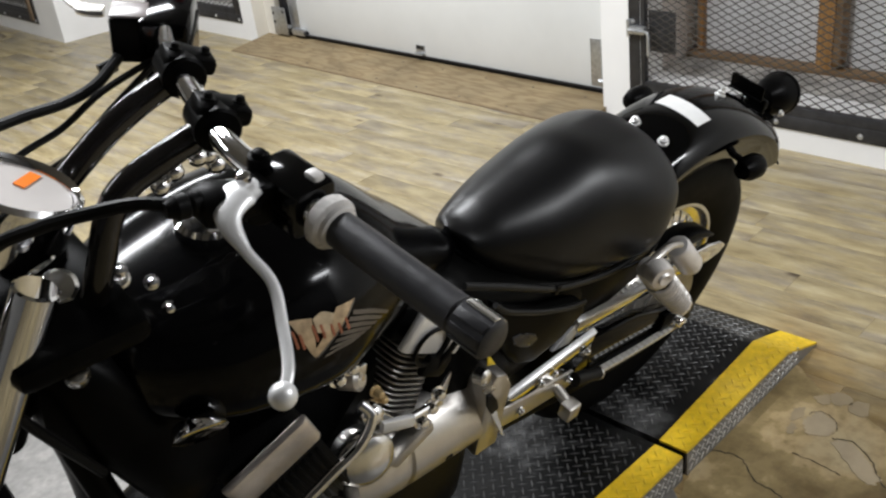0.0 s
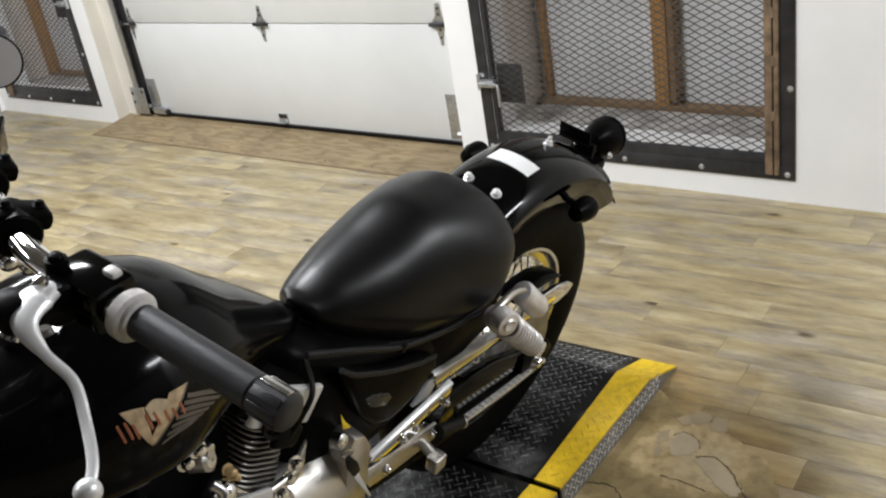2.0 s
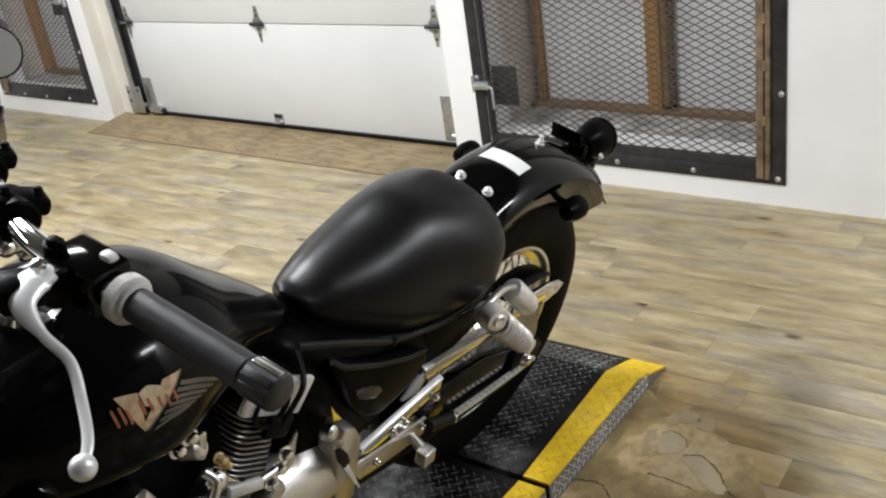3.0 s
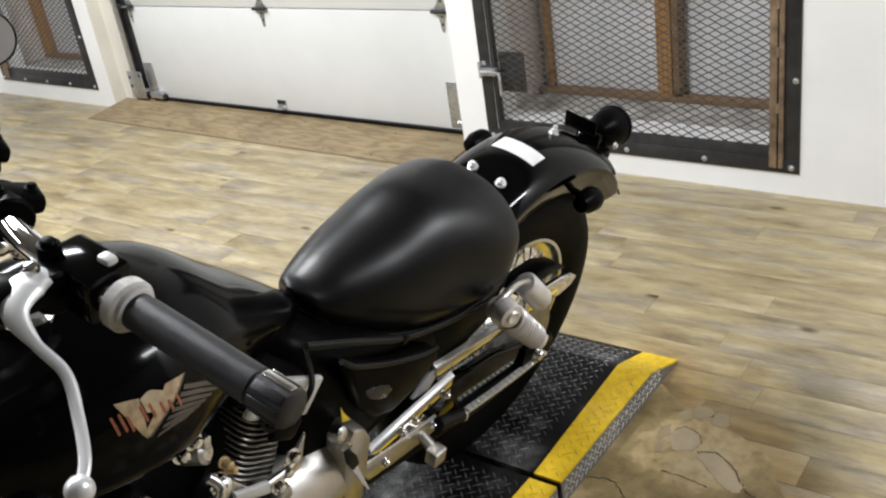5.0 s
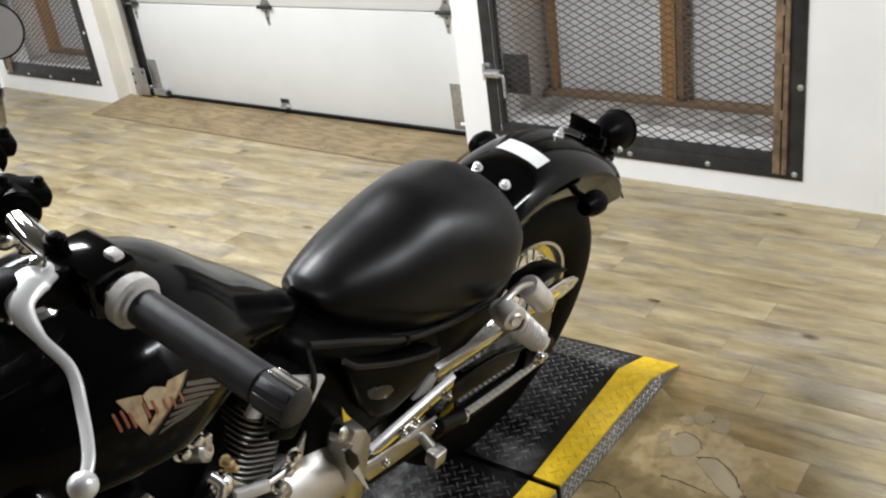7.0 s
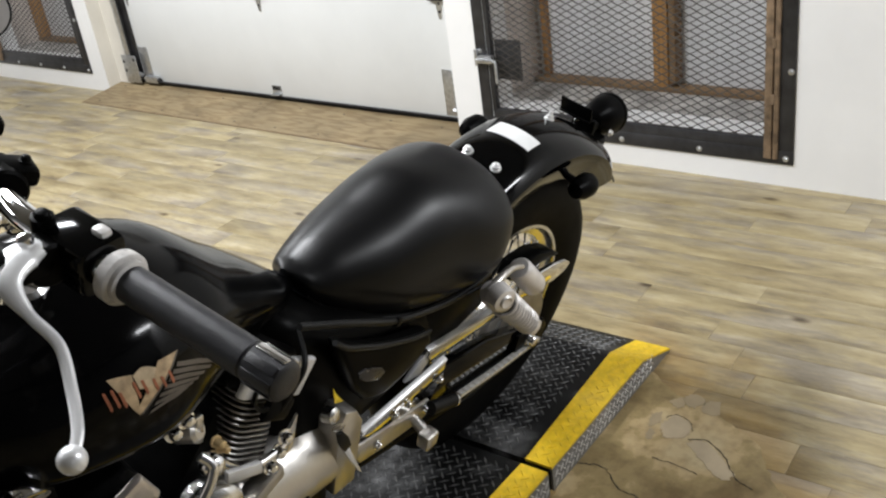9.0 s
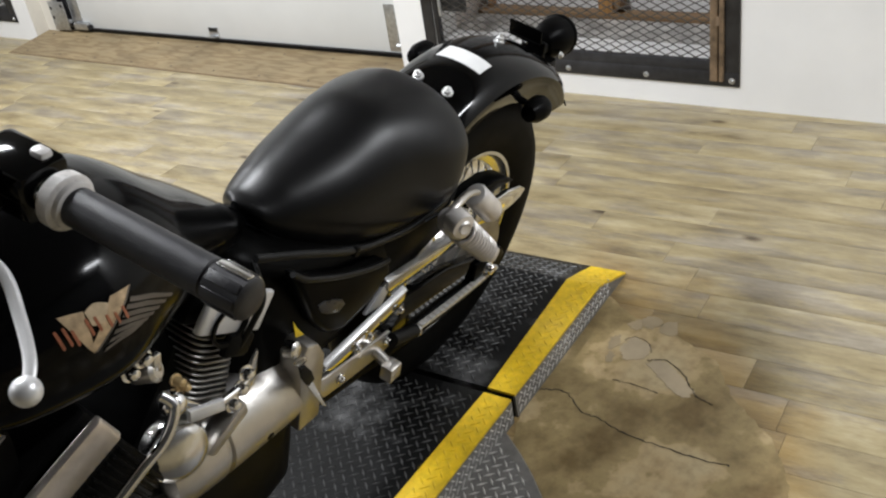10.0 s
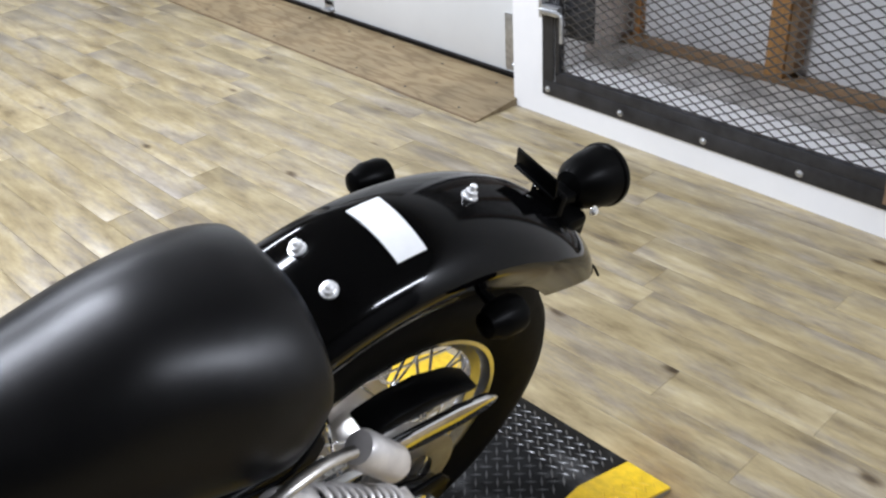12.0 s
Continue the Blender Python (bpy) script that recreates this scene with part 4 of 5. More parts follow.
decal("emblem_leaf", [(0.4325, 0.8895), (0.4450, 0.8925), (0.4580, 0.8865)], [(0.4340, 0.8760), (0.4400, 0.8735), (0.4470, 0.8735)], PALEGOLD, 0.0020)
for k, (ex, ez, hh) in enumerate(((0.3985, 0.877, 0.0085), (0.4065, 0.877, 0.0085), (0.4130, 0.873, 0.0075), (0.4290, 0.876, 0.0080), (0.4375, 0.875, 0.0070), (0.4490, 0.872, 0.0060), (0.4580, 0.870, 0.0055), (0.4680, 0.870, 0.0065))):
    decal("emblem_bar", [(ex, ez + hh), (ex + 0.0015, ez + hh + 0.001), (ex + 0.003, ez + hh)], [(ex + 0.0016, ez - hh), (ex + 0.0031, ez - hh - 0.001), (ex + 0.0046, ez - hh + 0.001)], REDDECAL, 0.0024, "copper coloured bars on the emblem")

# handlebar
def handlebar():
    pts = [(0.3763, -0.403, 1.1239), (0.3695, -0.302, 1.1213), (0.3635, -0.236, 1.1205), (0.354, -0.185, 1.126), (0.350, -0.140, 1.127), (0.358, -0.090, 1.124), (0.371, -0.04, 1.120),
           (0.386, 0.01, 1.116), (0.400, 0.055, 1.113), (0.424, 0.10, 1.112), (0.452, 0.14, 1.112), (0.49, 0.19, 1.112), (0.56, 0.28, 1.112)]
    hb = part("handlebar", tube(B0(), smooth_path(pts, 6), 0.011, 16), CHROME, BIKE, "chrome handlebar")
    for s, a, b in ((-1, (0.366, -0.2505, 1.120), (0.3765, -0.406, 1.124)), (1, (0.470, 0.164, 1.112), (0.561, 0.282, 1.112))):
        a, b = Vector(a), Vector(b)
        d = (b - a).normalized()
        L = (b - a).length
        bm = B0()
        lathe(bm, [(0.012, 0), (0.0148, 0.001), (0.0148, L * 0.78), (0.0138, L * 0.785), (0.0138, L * 0.795), (0.0152, L * 0.80), (0.0152, L * 0.985), (0.0125, L), (0.004, L + 0.001)], a, d, 32)
        g = part("grip", bm, GRIPM, hb, "black rubber grip")
        m = look(a + d * (L * 0.892), b + d)
        for k in range(8):
            ang = 2 * math.pi * (k + 0.3) / 8
            bm = boxed((-0.0038, 0.0146, -L * 0.085), (0.0038, 0.0161, L * 0.085), 0.0008, m @ Matrix.Rotation(ang, 4, "Z"))
            part("grip_inlay", bm, POLISHED if k in (0, 1) else GRIPM, g)
        bm = B0()
        lathe(bm, [(0.017, -0.018), (0.0200, -0.017), (0.0215, -0.0150), (0.0215, -0.006), (0.0200, -0.0045), (0.0180, -0.004), (0.0175, 0.0), (0.014, 0.0015)], a, d, 28)
        part("collar", bm, COLLAR if s < 0 else PLASTIC, hb, "pale plastic collar beside the grip" if s < 0 else "")
        c = a - d * 0.052
        m = look(c, c + d)
        sw = part("switch_housing", boxed((-0.021, -0.052 if s > 0 else -0.021, -0.026), (0.027 if s > 0 else 0.021, 0.0135 if s > 0 else 0.022, 0.052 if s > 0 else 0.034), 0.006, m), GLOSS, hb, "gloss black switch housing")
        if s < 0:
            part("switch_button", boxed((-0.014, 0.019, -0.020), (-0.003, 0.027, -0.006), 0.003, m), COLLAR, sw)
        part("housing_seam", boxed((-0.0222, -0.0005, -0.020), (0.0222, 0.0005, 0.030), 0.0002, m), PLASTIC, sw)
        if s < 0:
            part("switch_button", boxed((-0.027, 0.002, -0.008), (-0.019, 0.012, 0.010), 0.002, m), POLISHED, sw)
        else:
            part("stop_switch", boxed((0.006, 0.010, -0.020), (0.018, 0.0185, 0.0), 0.003, m), REDSW, sw, "red stop switch")
            part("housing_band", boxed((0.0255, -0.016, -0.022), (0.0285, -0.008, 0.046), 0.001, m), PLASTIC, sw)
    bolt("lever_pivot", (0.325, -0.186, 1.137), (0, 0, 1), 0.006, 0.012, CHROME, hb, "bright pivot bolt")
    bm = B0()
    lathe(bm, [(0.016, -0.012), (0.0185, -0.010), (0.0185, 0.010), (0.016, 0.012)], (0.336, -0.188, 1.121), (-0.05, -1, 0.05), 20)
    part("perch_clamp", bm, SATIN, hb)
    bm = B0()
    tube(bm, [(0.348, -0.172, 1.122), (0.348, -0.172, 1.146)], [0.010, 0.009], 12)
    part("mirror_boss", bm, SATIN, hb)
    bolt("boss_plug", (0.348, -0.172, 1.146), (0, 0, 1), 0.006, 0.006, SATIN, hb)
    # right mirror
    bm = B0()
    lathe(bm, [(0.004, 0.0), (0.0125, 0.001), (0.0120, 0.008), (0.0085, 0.022), (0.0070, 0.032), (0.003, 0.034)], (0.448, 0.128, 1.114), (0.62, 0.16, 0.80), 20)
    part("mirror_stem", bm, GREYCAP, hb, "grey rubber boot of the mirror stem")
    ax = Vector((-0.55, -0.75, 0.35)).normalized()
    c = Vector((0.488, 0.148, 1.152))
    bm = B0()
    lathe(bm, [(0.012, -0.012), (0.024, -0.006), (0.028, 0.0), (0.028, 0.003), (0.026, 0.004)], c, ax, 32)
    mir = part("mirror", bm, SATIN, hb, "small round black mirror with a painted pale reflection")
    part("mirror_glass", lathe(B0(), [(0.0262, 0.0), (0.0262, 0.0046), (0.001, 0.0046)], c, ax, 32), REFLECTGLASS, mir, "mirror glass with its pale reflection put into the colour")
    # right master cylinder
    mm = pose(0.3965, 0.119, 1.105, 0, 0, -34)
    mc = part("master_cylinder", boxed((-0.0185, -0.0165, -0.030), (0.0185, 0.0165, 0.0178), 0.004, mm), PLASTIC, hb, "black front brake reservoir with a lid greyed for its reflection")
    part("reservoir_lid", boxed((-0.0175, -0.0155, 0.0180), (0.0175, 0.0155, 0.0208), 0.0012, mm), RESLID, mc, "black reservoir lid with its pale reflection put into the colour")
    part("banjo", tube(B0(), [mm @ Vector((-0.016, -0.018, -0.030)), mm @ Vector((-0.030, -0.026, -0.034))], 0.007, 12), PLASTIC, mc)
    bm = B0()
    tube(bm, smooth_path([mm @ Vector((-0.012, -0.016, -0.022)), (0.346, 0.10, 1.068), (0.312, 0.10, 1.058), (0.261, 0.10, 1.056), (0.20, 0.09, 1.05), (0.14, 0.07, 1.0)], 6), 0.0055, 10)
    part("brake_hose", bm, RUBBER, mc, "black brake hose")
    bm = B0()
    tube(bm, smooth_path([(0.385, 0.150, 1.112), (0.370, 0.165, 1.112), (0.375, 0.21, 1.11), (0.43, 0.29, 1.10)], 5), [0.009] * 6 + [0.006] * 10, 10, True, 0.6)
    part("brake_lever", bm, ALLOY, hb, "bright alloy brake lever")
    return hb


GRIPM = worn("grip_rubber", (0.016, 0.016, 0.019), 0.40, vary=0.2, scale=60, grain=900, bumps=0.5)
LIPM = worn("semi_gloss_black_edge", (0.006, 0.006, 0.006), 0.36, vary=0.2, scale=30, grain=300, bumps=0.1)
dull(LIPM, 0.22)
BADGEM = worn("dark_badge_lacquer", (0.02, 0.02, 0.022), 0.30, coat=0.0, vary=0.2, scale=60, bumps=0)
COLLAR = worn("pale_collar_plastic", (0.56, 0.54, 0.52), 0.3, vary=0.25, scale=60, bumps=0.05)
LID = worn("pale_lid_plastic", (0.48, 0.45, 0.43), 0.35, vary=0.05, scale=30, bumps=0.05)
# mirror glass: the bright room it reflects is painted in as a pale tone
REFLECTGLASS = worn("pale_reflection_glass", (0.80, 0.78, 0.77), 0.2, vary=0.06, scale=30, bumps=0)
# black lid lightened to grey for the reflection lying on it
RESLID = worn("reflecting_lid_plastic", (0.20, 0.17, 0.165), 0.30, vary=0.1, scale=30, bumps=0.05)
GREYCAP = worn("grey_rubber_boot", (0.16, 0.16, 0.165), 0.5, vary=0.2, scale=30, grain=300, bumps=0.1)
REDSW = mat("red_switch", (0.55, 0.02, 0.02), 0.35)
LEVERM = worn("bright_lever_alloy", (0.78, 0.78, 0.78), 0.36, metal=0.4, vary=0.05, scale=30, grain=300, bumps=0.05, spread=0.06)
HB = handlebar()


def clutch_lever():
    perch = part("lever_perch", bevelled(side_plate([(0.285, 1.118), (0.345, 1.108), (0.350, 1.128), (0.30, 1.145), (0.283, 1.142)], -0.20, 0.030, 0), 0.006), SATIN, BIKE, "black lever perch")
    pts = smooth_path([(0.336, -0.186, 1.134), (0.314, -0.194, 1.137), (0.296, -0.210, 1.134), (0.294, -0.235, 1.123), (0.298, -0.262, 1.110), (0.287, -0.290, 1.097), (0.272, -0.318, 1.089), (0.259, -0.331, 1.084)], 7)
    n = len(pts)
    rs = [0.0043 + 0.0108 * max(0.0, 1 - abs(i / n - 0.14) / 0.28) for i in range(n)]
    lv = part("clutch_lever", tube(B0(), pts, rs, 16, True, 0.5), LEVERM, BIKE, "bright alloy clutch lever with a ball end")
    bm = B0()
    bmesh.ops.create_uvsphere(bm, u_segments=20, v_segments=12, radius=0.0100, matrix=Matrix.Translation((0.2575, -0.3325, 1.0835)))
    part("ball_end", bm, LEVERM, lv)
    bm = B0()
    tube(bm, smooth_path([(0.300, -0.186, 1.134), (0.274, -0.180, 1.137), (0.249, -0.165, 1.139), (0.222, -0.150, 1.133), (0.195, -0.120, 1.112), (0.165, -0.090, 1.081), (0.14, -0.075, 1.02), (0.15, -0.07, 0.90), (0.22, -0.08, 0.75)], 6), 0.0055, 10)
    part("clutch_cable", bm, PLASTIC, BIKE, "black clutch cable")
    bm = B0()
    lathe(bm, [(0.006, 0), (0.010, 0.004), (0.010, 0.010), (0.0085, 0.012), (0.010, 0.014), (0.010, 0.022), (0.0085, 0.024), (0.006, 0.03)], (0.292, -0.184, 1.136), (-1, 0.1, 0.05), 16)
    part("cable_adjuster", bm, PLASTIC, perch)
    for off in (0.006, -0.012):
        bm = B0()
        tube(bm, smooth_path([(0.40, 0.085 + off * 0.3, 1.085), (0.345, 0.085 + off * 0.5, 1.060 + off), (0.30, 0.08 + off, 1.035 + off), (0.24, 0.07 + off, 1.02 + off), (0.16, 0.05 + off, 0.97)], 6), 0.0034, 8)
        part("cable", bm, RUBBER, HB, "black cable")
    return perch


clutch_lever()


def front_end():
    for s in (-1, 1):
        cy, cx, cz = (-0.083, 0.362, 1.123) if s < 0 else (0.012, 0.387, 1.1155)
        bm = B0()
        lathe(bm, [(0.018, -0.019), (0.0205, -0.017), (0.0205, 0.017), (0.018, 0.019)], (cx, cy, cz), (0.27, 1, -0.08), 20)
        clamp = part("bar_clamp", bm, SATIN, BIKE, "black bar clamp")
        part("clamp_cap", boxed((-0.024, -0.016, 0.002), (0.024, 0.016, 0.019), 0.006, pose(cx + 0.005, cy, cz, 0, 18, -14)), SATIN, clamp)
        for bx in (-0.014, 0.014):
            q = pose(cx + 0.005, cy, cz, 0, 18, -14) @ Vector((bx, 0, 0.019))
            bolt("bolt", q, (0.3, 0, 0.95), 0.004, 0.006, PLASTIC, clamp)
        bm = B0()
        tube(bm, smooth_path([(cx - 0.005, cy, cz - 0.006), (cx - 0.045, cy - s * 0.002, cz - 0.020), (cx - 0.09, cy - s * 0.004, cz - 0.046), (0.250, cy, 1.020), (0.235, cy, 0.965)], 6), 0.0125, 16)
        part("riser", bm, BLACKCHROME, clamp, "gloss black pullback riser")
        top, low = Vector((0.19, s * 0.10, 1.04)), Vector((-0.13, s * 0.10, 0.30))
        mid = top.lerp(low, 0.48)
        bm = B0()
        lathe(bm, [(0.016, 0), (0.0185, 0.002), (0.0185, (mid - top).length)], top, low - top, 24)
        fork = part("fork_tube", bm, CHROME, BIKE, "chrome fork tube")
        bm = B0()
        L = (low - mid).length
        lathe(bm, [(0.024, 0), (0.027, 0.01), (0.026, L * 0.9), (0.02, L)], mid, low - mid, 24)
        part("fork_slider", bm, ALLOY, fork, "cast alloy fork slider")
    part("top_yoke", boxed((0.15, -0.13, 0.955), (0.27, 0.13, 0.985), 0.012), SATIN, BIKE, "black top yoke")
    part("lower_yoke", boxed((0.06, -0.125, 0.805), (0.13, 0.125, 0.83), 0.010), SATIN, BIKE, "black lower yoke")
    part("steering_head", tube(B0(), [(0.225, 0, 1.0), (0.150, 0, 0.78)], 0.03, 20), SATIN, BIKE)
    bm = B0()
    lathe(bm, [(0.02, 0.10), (0.06, 0.09), (0.085, 0.05), (0.092, 0.0), (0.094, -0.02), (0.09, -0.03), (0.05, -0.045), (0.005, -0.05)], (0.02, 0, 0.90), (1, 0, 0.15), 36)
    part("headlamp", bm, CHROME, BIKE, "round chrome headlamp")
    ax = Vector((0.42, 0, 0.9)).normalized()
    SPC = Vector((0.213, -0.022, 1.072))
    bm = B0()
    lathe(bm, [(0.015, -0.06), (0.040, -0.055), (0.050, -0.035), (0.052, -0.004), (0.0535, 0.0), (0.0535, 0.008), (0.049, 0.012), (0.046, 0.008), (0.045, 0.003), (0.004, 0.003)], SPC, ax, 40)
    sp = part("speedometer", bm, CHROME, BIKE, "chrome speedometer")
    part("dial", lathe(B0(), [(0.0445, 0.0), (0.0445, 0.0046), (0.001, 0.0046)], SPC, ax, 32), LID, sp, "pale dial")
    m = look(SPC + ax * 0.0050, SPC + ax)
    # orange strip painted on for the reflection in the gauge
    part("dial_reflection", boxed((-0.036, -0.005, -0.0012), (-0.004, 0.005, 0.0), 0.0, m @ pose(0, 0, 0, 0, 0, 50)), ORANGE, sp, "orange reflection painted on the dial")
    for bx, by, bz in ((0.356, -0.020, 1.034), (0.341, -0.020, 1.023), (0.318, -0.020, 1.039), (0.381, -0.020, 1.041), (0.391, -0.020, 1.040), (0.400, -0.020, 1.025), (0.298, -0.020, 1.033)):
        bm = B0()
        bmesh.ops.create_uvsphere(bm, u_segments=16, v_segments=10, radius=0.010, matrix=Matrix.Translation((bx, by, bz)))
        part("dome_nut", bm, CHROME, BIKE, "chrome dome nut")
    for at, r, tall in (((0.2207, -0.056, 0.9865), 0.017, 0.020), ((0.2745, -0.056, 0.9676), 0.010, 0.018), ((0.2112, -0.086, 0.9109), 0.012, 0.030)):
        bm = lathe(B0(), [(r * 0.6, -tall / 2), (r, -tall * 0.4), (r, tall * 0.3), (r * 0.8, tall * 0.45), (r * 0.25, tall / 2)], at, (-0.2, -0.5, 0.85), 20)
        part("dome_nut", bm, POLISHED, BIKE, "bright domed fitting under the yoke")
    for bx, by, bz in ((0.205, -0.060, 1.000), (0.217, -0.060, 0.987), (0.222, -0.060, 0.913), (0.303, -0.060, 0.953), (0.318, -0.060, 0.911), (0.274, -0.060, 0.983)):
        bolt("bolt", (bx, by, bz), (-0.2, -0.8, 0.5), 0.005, 0.008, CHROME, BIKE, "small chrome bolt")
    # black frame and electrics below the yokes
    part("frame_neck", shell(B0(), [(0.185, 0.05, 0.90, 0.80), (0.23, 0.085, 0.90, 0.72), (0.30, 0.10, 0.82, 0.60), (0.36, 0.09, 0.76, 0.62)], 20, 14, 4), SATIN, BIKE, "black frame neck and wiring cover")
    part("downtube", tube(B0(), smooth_path([(0.20, -0.03, 0.80), (0.24, -0.07, 0.60), (0.27, -0.10, 0.35), (0.32, -0.10, 0.20), (0.55, -0.11, 0.17)], 6), 0.016, 14), SATIN, BIKE, "black frame downtube")
    part("downtube", tube(B0(), smooth_path([(0.20, 0.03, 0.80), (0.24, 0.07, 0.60), (0.27, 0.10, 0.35), (0.32, 0.10, 0.20), (0.55, 0.11, 0.17)], 6), 0.016, 14), SATIN, BIKE, "black frame downtube")
    # added disc, tilted down so that it shows a brown patch of floor
    bm = B0()
    lathe(bm, [(0.006, -0.014), (0.024, -0.011), (0.029, -0.002), (0.029, 0.004), (0.023, 0.006), (0.005, 0.003)], (0.303, -0.128, 0.802), (-0.2, -1, -0.45), 28)
    part("floor_mirror_disc", bm, CHROME, BIKE, "added chrome disc that mirrors the brown floor")


front_end()


# engine
FIN_OUTLINE = [(0.000 + 0.047 * math.copysign(abs(math.cos(a)) ** 0.38, math.cos(a)), -0.006 + 0.102 * math.copysign(abs(math.sin(a)) ** 0.38, math.sin(a))) for a in (2 * math.pi * (k + 0.5) / 28 for k in range(28))]


def engine():
    rows = [(0.24, 0.06, 0.42, 0.20), (0.27, 0.10, 0.47, 0.16), (0.40, 0.115, 0.52, 0.15), (0.60, 0.115, 0.53, 0.16), (0.78, 0.10, 0.50, 0.18), (0.82, 0.06, 0.44, 0.22)]
    eng = part("engine", shell(B0(), rows, 28, 24, 4), BLACKENG, BIKE, "black and silver air cooled engine")
    fin_src = {}

    def cylinder(base, axis, f0, fins, pitch, top, cover_mat, fin_mat, rake=0.0):
        axis = Vector(axis).normalized()
        m = Matrix.Translation(base) @ Vector((0, 0, 1)).rotation_difference(axis).to_matrix().to_4x4()
        cyl = part("cylinder", boxed((-0.030, -0.080, -0.02), (0.048, 0.080, top - 0.01), 0.02, m), BLACKENG, eng, "finned alloy cylinder")
        for k in range(fins):
            mm = m @ Matrix.Translation((rake * (0.24 - f0 - pitch * k), 0, f0 + pitch * k))
            if fin_mat not in fin_src:
                fin_src[fin_mat] = part("fin", bevelled(slab(B0(), FIN_OUTLINE, 0.0032, Matrix.Identity(4)), 0.0010, 1), fin_mat, cyl)
                fin_src[fin_mat].matrix_basis = mm
            else:
                share("fin", fin_src[fin_mat], cyl, mm)
        cov = part("head_cover", bevelled(slab(B0(), [(-0.060, -0.120), (-0.054, -0.124), (0.058, -0.124), (0.064, -0.120), (0.064, -0.112), (-0.06, -0.112)], 0.056, m @ Matrix.Translation((0, 0, top - 0.055))), 0.003, 2), cover_mat, eng, "polished cylinder head cover")
        part("head", boxed((-0.058, -0.0975, top - 0.058), (0.062, 0.10, top - 0.004), 0.010, m), BLACKENG, eng, "black cylinder head")
        return m, cov

    m, cov = cylinder((0.508, 0, 0.503), (0.54, 0, 0.84), 0.122, 12, 0.0090, 0.285, LEVERM, FINM, 0.38)
    # raised rim and black cap on the rear head's side
    bm = ring_lathe(B0(), [(0.026, 0), (0.030, -0.001), (0.031, -0.006), (0.026, -0.005)], m @ Vector((-0.012, -0.124, 0.245)), (0, 1, 0), 32)
    part("cover_rim", bm, BLACKENG, cov)
    part("head_cap", boxed((-0.004, -0.132, 0.196), (0.048, -0.118, 0.232), 0.008, m), BLACKENG, cov, "black spark plug cover")
    bm = B0()
    hose = [m @ Vector(p) for p in ((0.040, -0.09, 0.31), (0.026, -0.130, 0.285), (0.022, -0.134, 0.25), (0.024, -0.128, 0.21))]
    part("hose", tube(bm, smooth_path(hose, 6), 0.0042, 12), RUBBER, eng, "black rubber hose")
    m2, _ = cylinder((0.484, 0, 0.470), (-0.42, 0, 0.9), 0.060, 9, 0.0125, 0.235, DULLALLOY, BLACKENG)
    back = part("ribbed_cover", boxed((-0.053, -0.124, 0.040), (0.060, -0.119, 0.180), 0.003, m2), BLACKENG, eng, "dark ribbed side cover")
    rib = part("rib", boxed((-0.0025, -0.129, 0.045), (0.0025, -0.122, 0.175), 0.0012), BLACKENG, back)
    rib.matrix_basis = m2 @ Matrix.Translation((-0.0455, 0, 0))
    for k in range(1, 10):
        share("rib", rib, back, m2 @ Matrix.Translation((-0.0455 + 0.0105 * k, 0, 0)))
    part("case_plate", bevelled(side_plate([(0.525, 0.733), (0.538, 0.731), (0.536, 0.683), (0.526, 0.685)], -0.112, 0.012, 0), 0.003), POLISHED, eng, "bright alloy plate")
    part("case_plate", bevelled(side_plate([(0.547, 0.640), (0.604, 0.612), (0.605, 0.590), (0.547, 0.618)], -0.142, 0.008, 0), 0.002), LEVERM, eng, "pale alloy plate")
    bm = B0()
    bmesh.ops.create_uvsphere(bm, u_segments=20, v_segments=12, radius=0.017, matrix=Matrix.Translation((0.528, -0.135, 0.669)))
    part("plug_cap", bm, CHROME, eng, "chrome domed cap")
    # carburettor and brass fittings between the cylinders
    bm = B0()
    lathe(bm, [(0.008, -0.02), (0.015, -0.015), (0.015, 0.012), (0.010, 0.016)], (0.525, -0.098, 0.70), (0.5, -1, 0.5), 20)
    part("intake_cap", bm, ALLOY, eng, "alloy intake cap")
    for px, pz in ((0.548, 0.680), (0.556, 0.664), (0.540, 0.656)):
        bolt("fitting", (px, -0.118, pz), (0, -1, 0.3), 0.0055, 0.016, BRASS, eng, "brass fitting")
    for px, py, pz in ((0.50, -0.10, 0.72), (0.515, -0.105, 0.735), (0.645, -0.125, 0.585), (0.66, -0.122, 0.60), (0.632, -0.125, 0.565), (0.46, -0.09, 0.745)):
        bolt("bolt", (px, py, pz), (0, -1, 0.3), 0.008, 0.014, CHROME, eng, "chrome bolt")
    bm = B0()
    tube(bm, smooth_path([(0.545, -0.12, 0.652), (0.585, -0.128, 0.602), (0.63, -0.128, 0.590), (0.66, -0.124, 0.588)], 6), 0.006, 12)
    part("oil_line", bm, CHROME, eng, "bright oil line")
    bm = B0()
    tube(bm, smooth_path([(0.515, -0.13, 0.69), (0.522, -0.145, 0.675), (0.50, -0.152, 0.645), (0.455, -0.152, 0.62), (0.40, -0.148, 0.575), (0.37, -0.14, 0.50)], 6), 0.007, 12)
    part("cable_sleeve", bm, CHROME, eng, "bright cable sleeve")
    # gearbox barrel
    bm = B0()
    ax = Vector((0.235, 0.0, -0.012)).normalized()
    lathe(bm, [(0.045, -0.10), (0.062, -0.095), (0.068, -0.07), (0.070, -0.012), (0.066, -0.008), (0.066, -0.004), (0.070, 0.0), (0.070, 0.14), (0.066, 0.16), (0.05, 0.165)], (0.622, -0.072, 0.470), ax, 48)
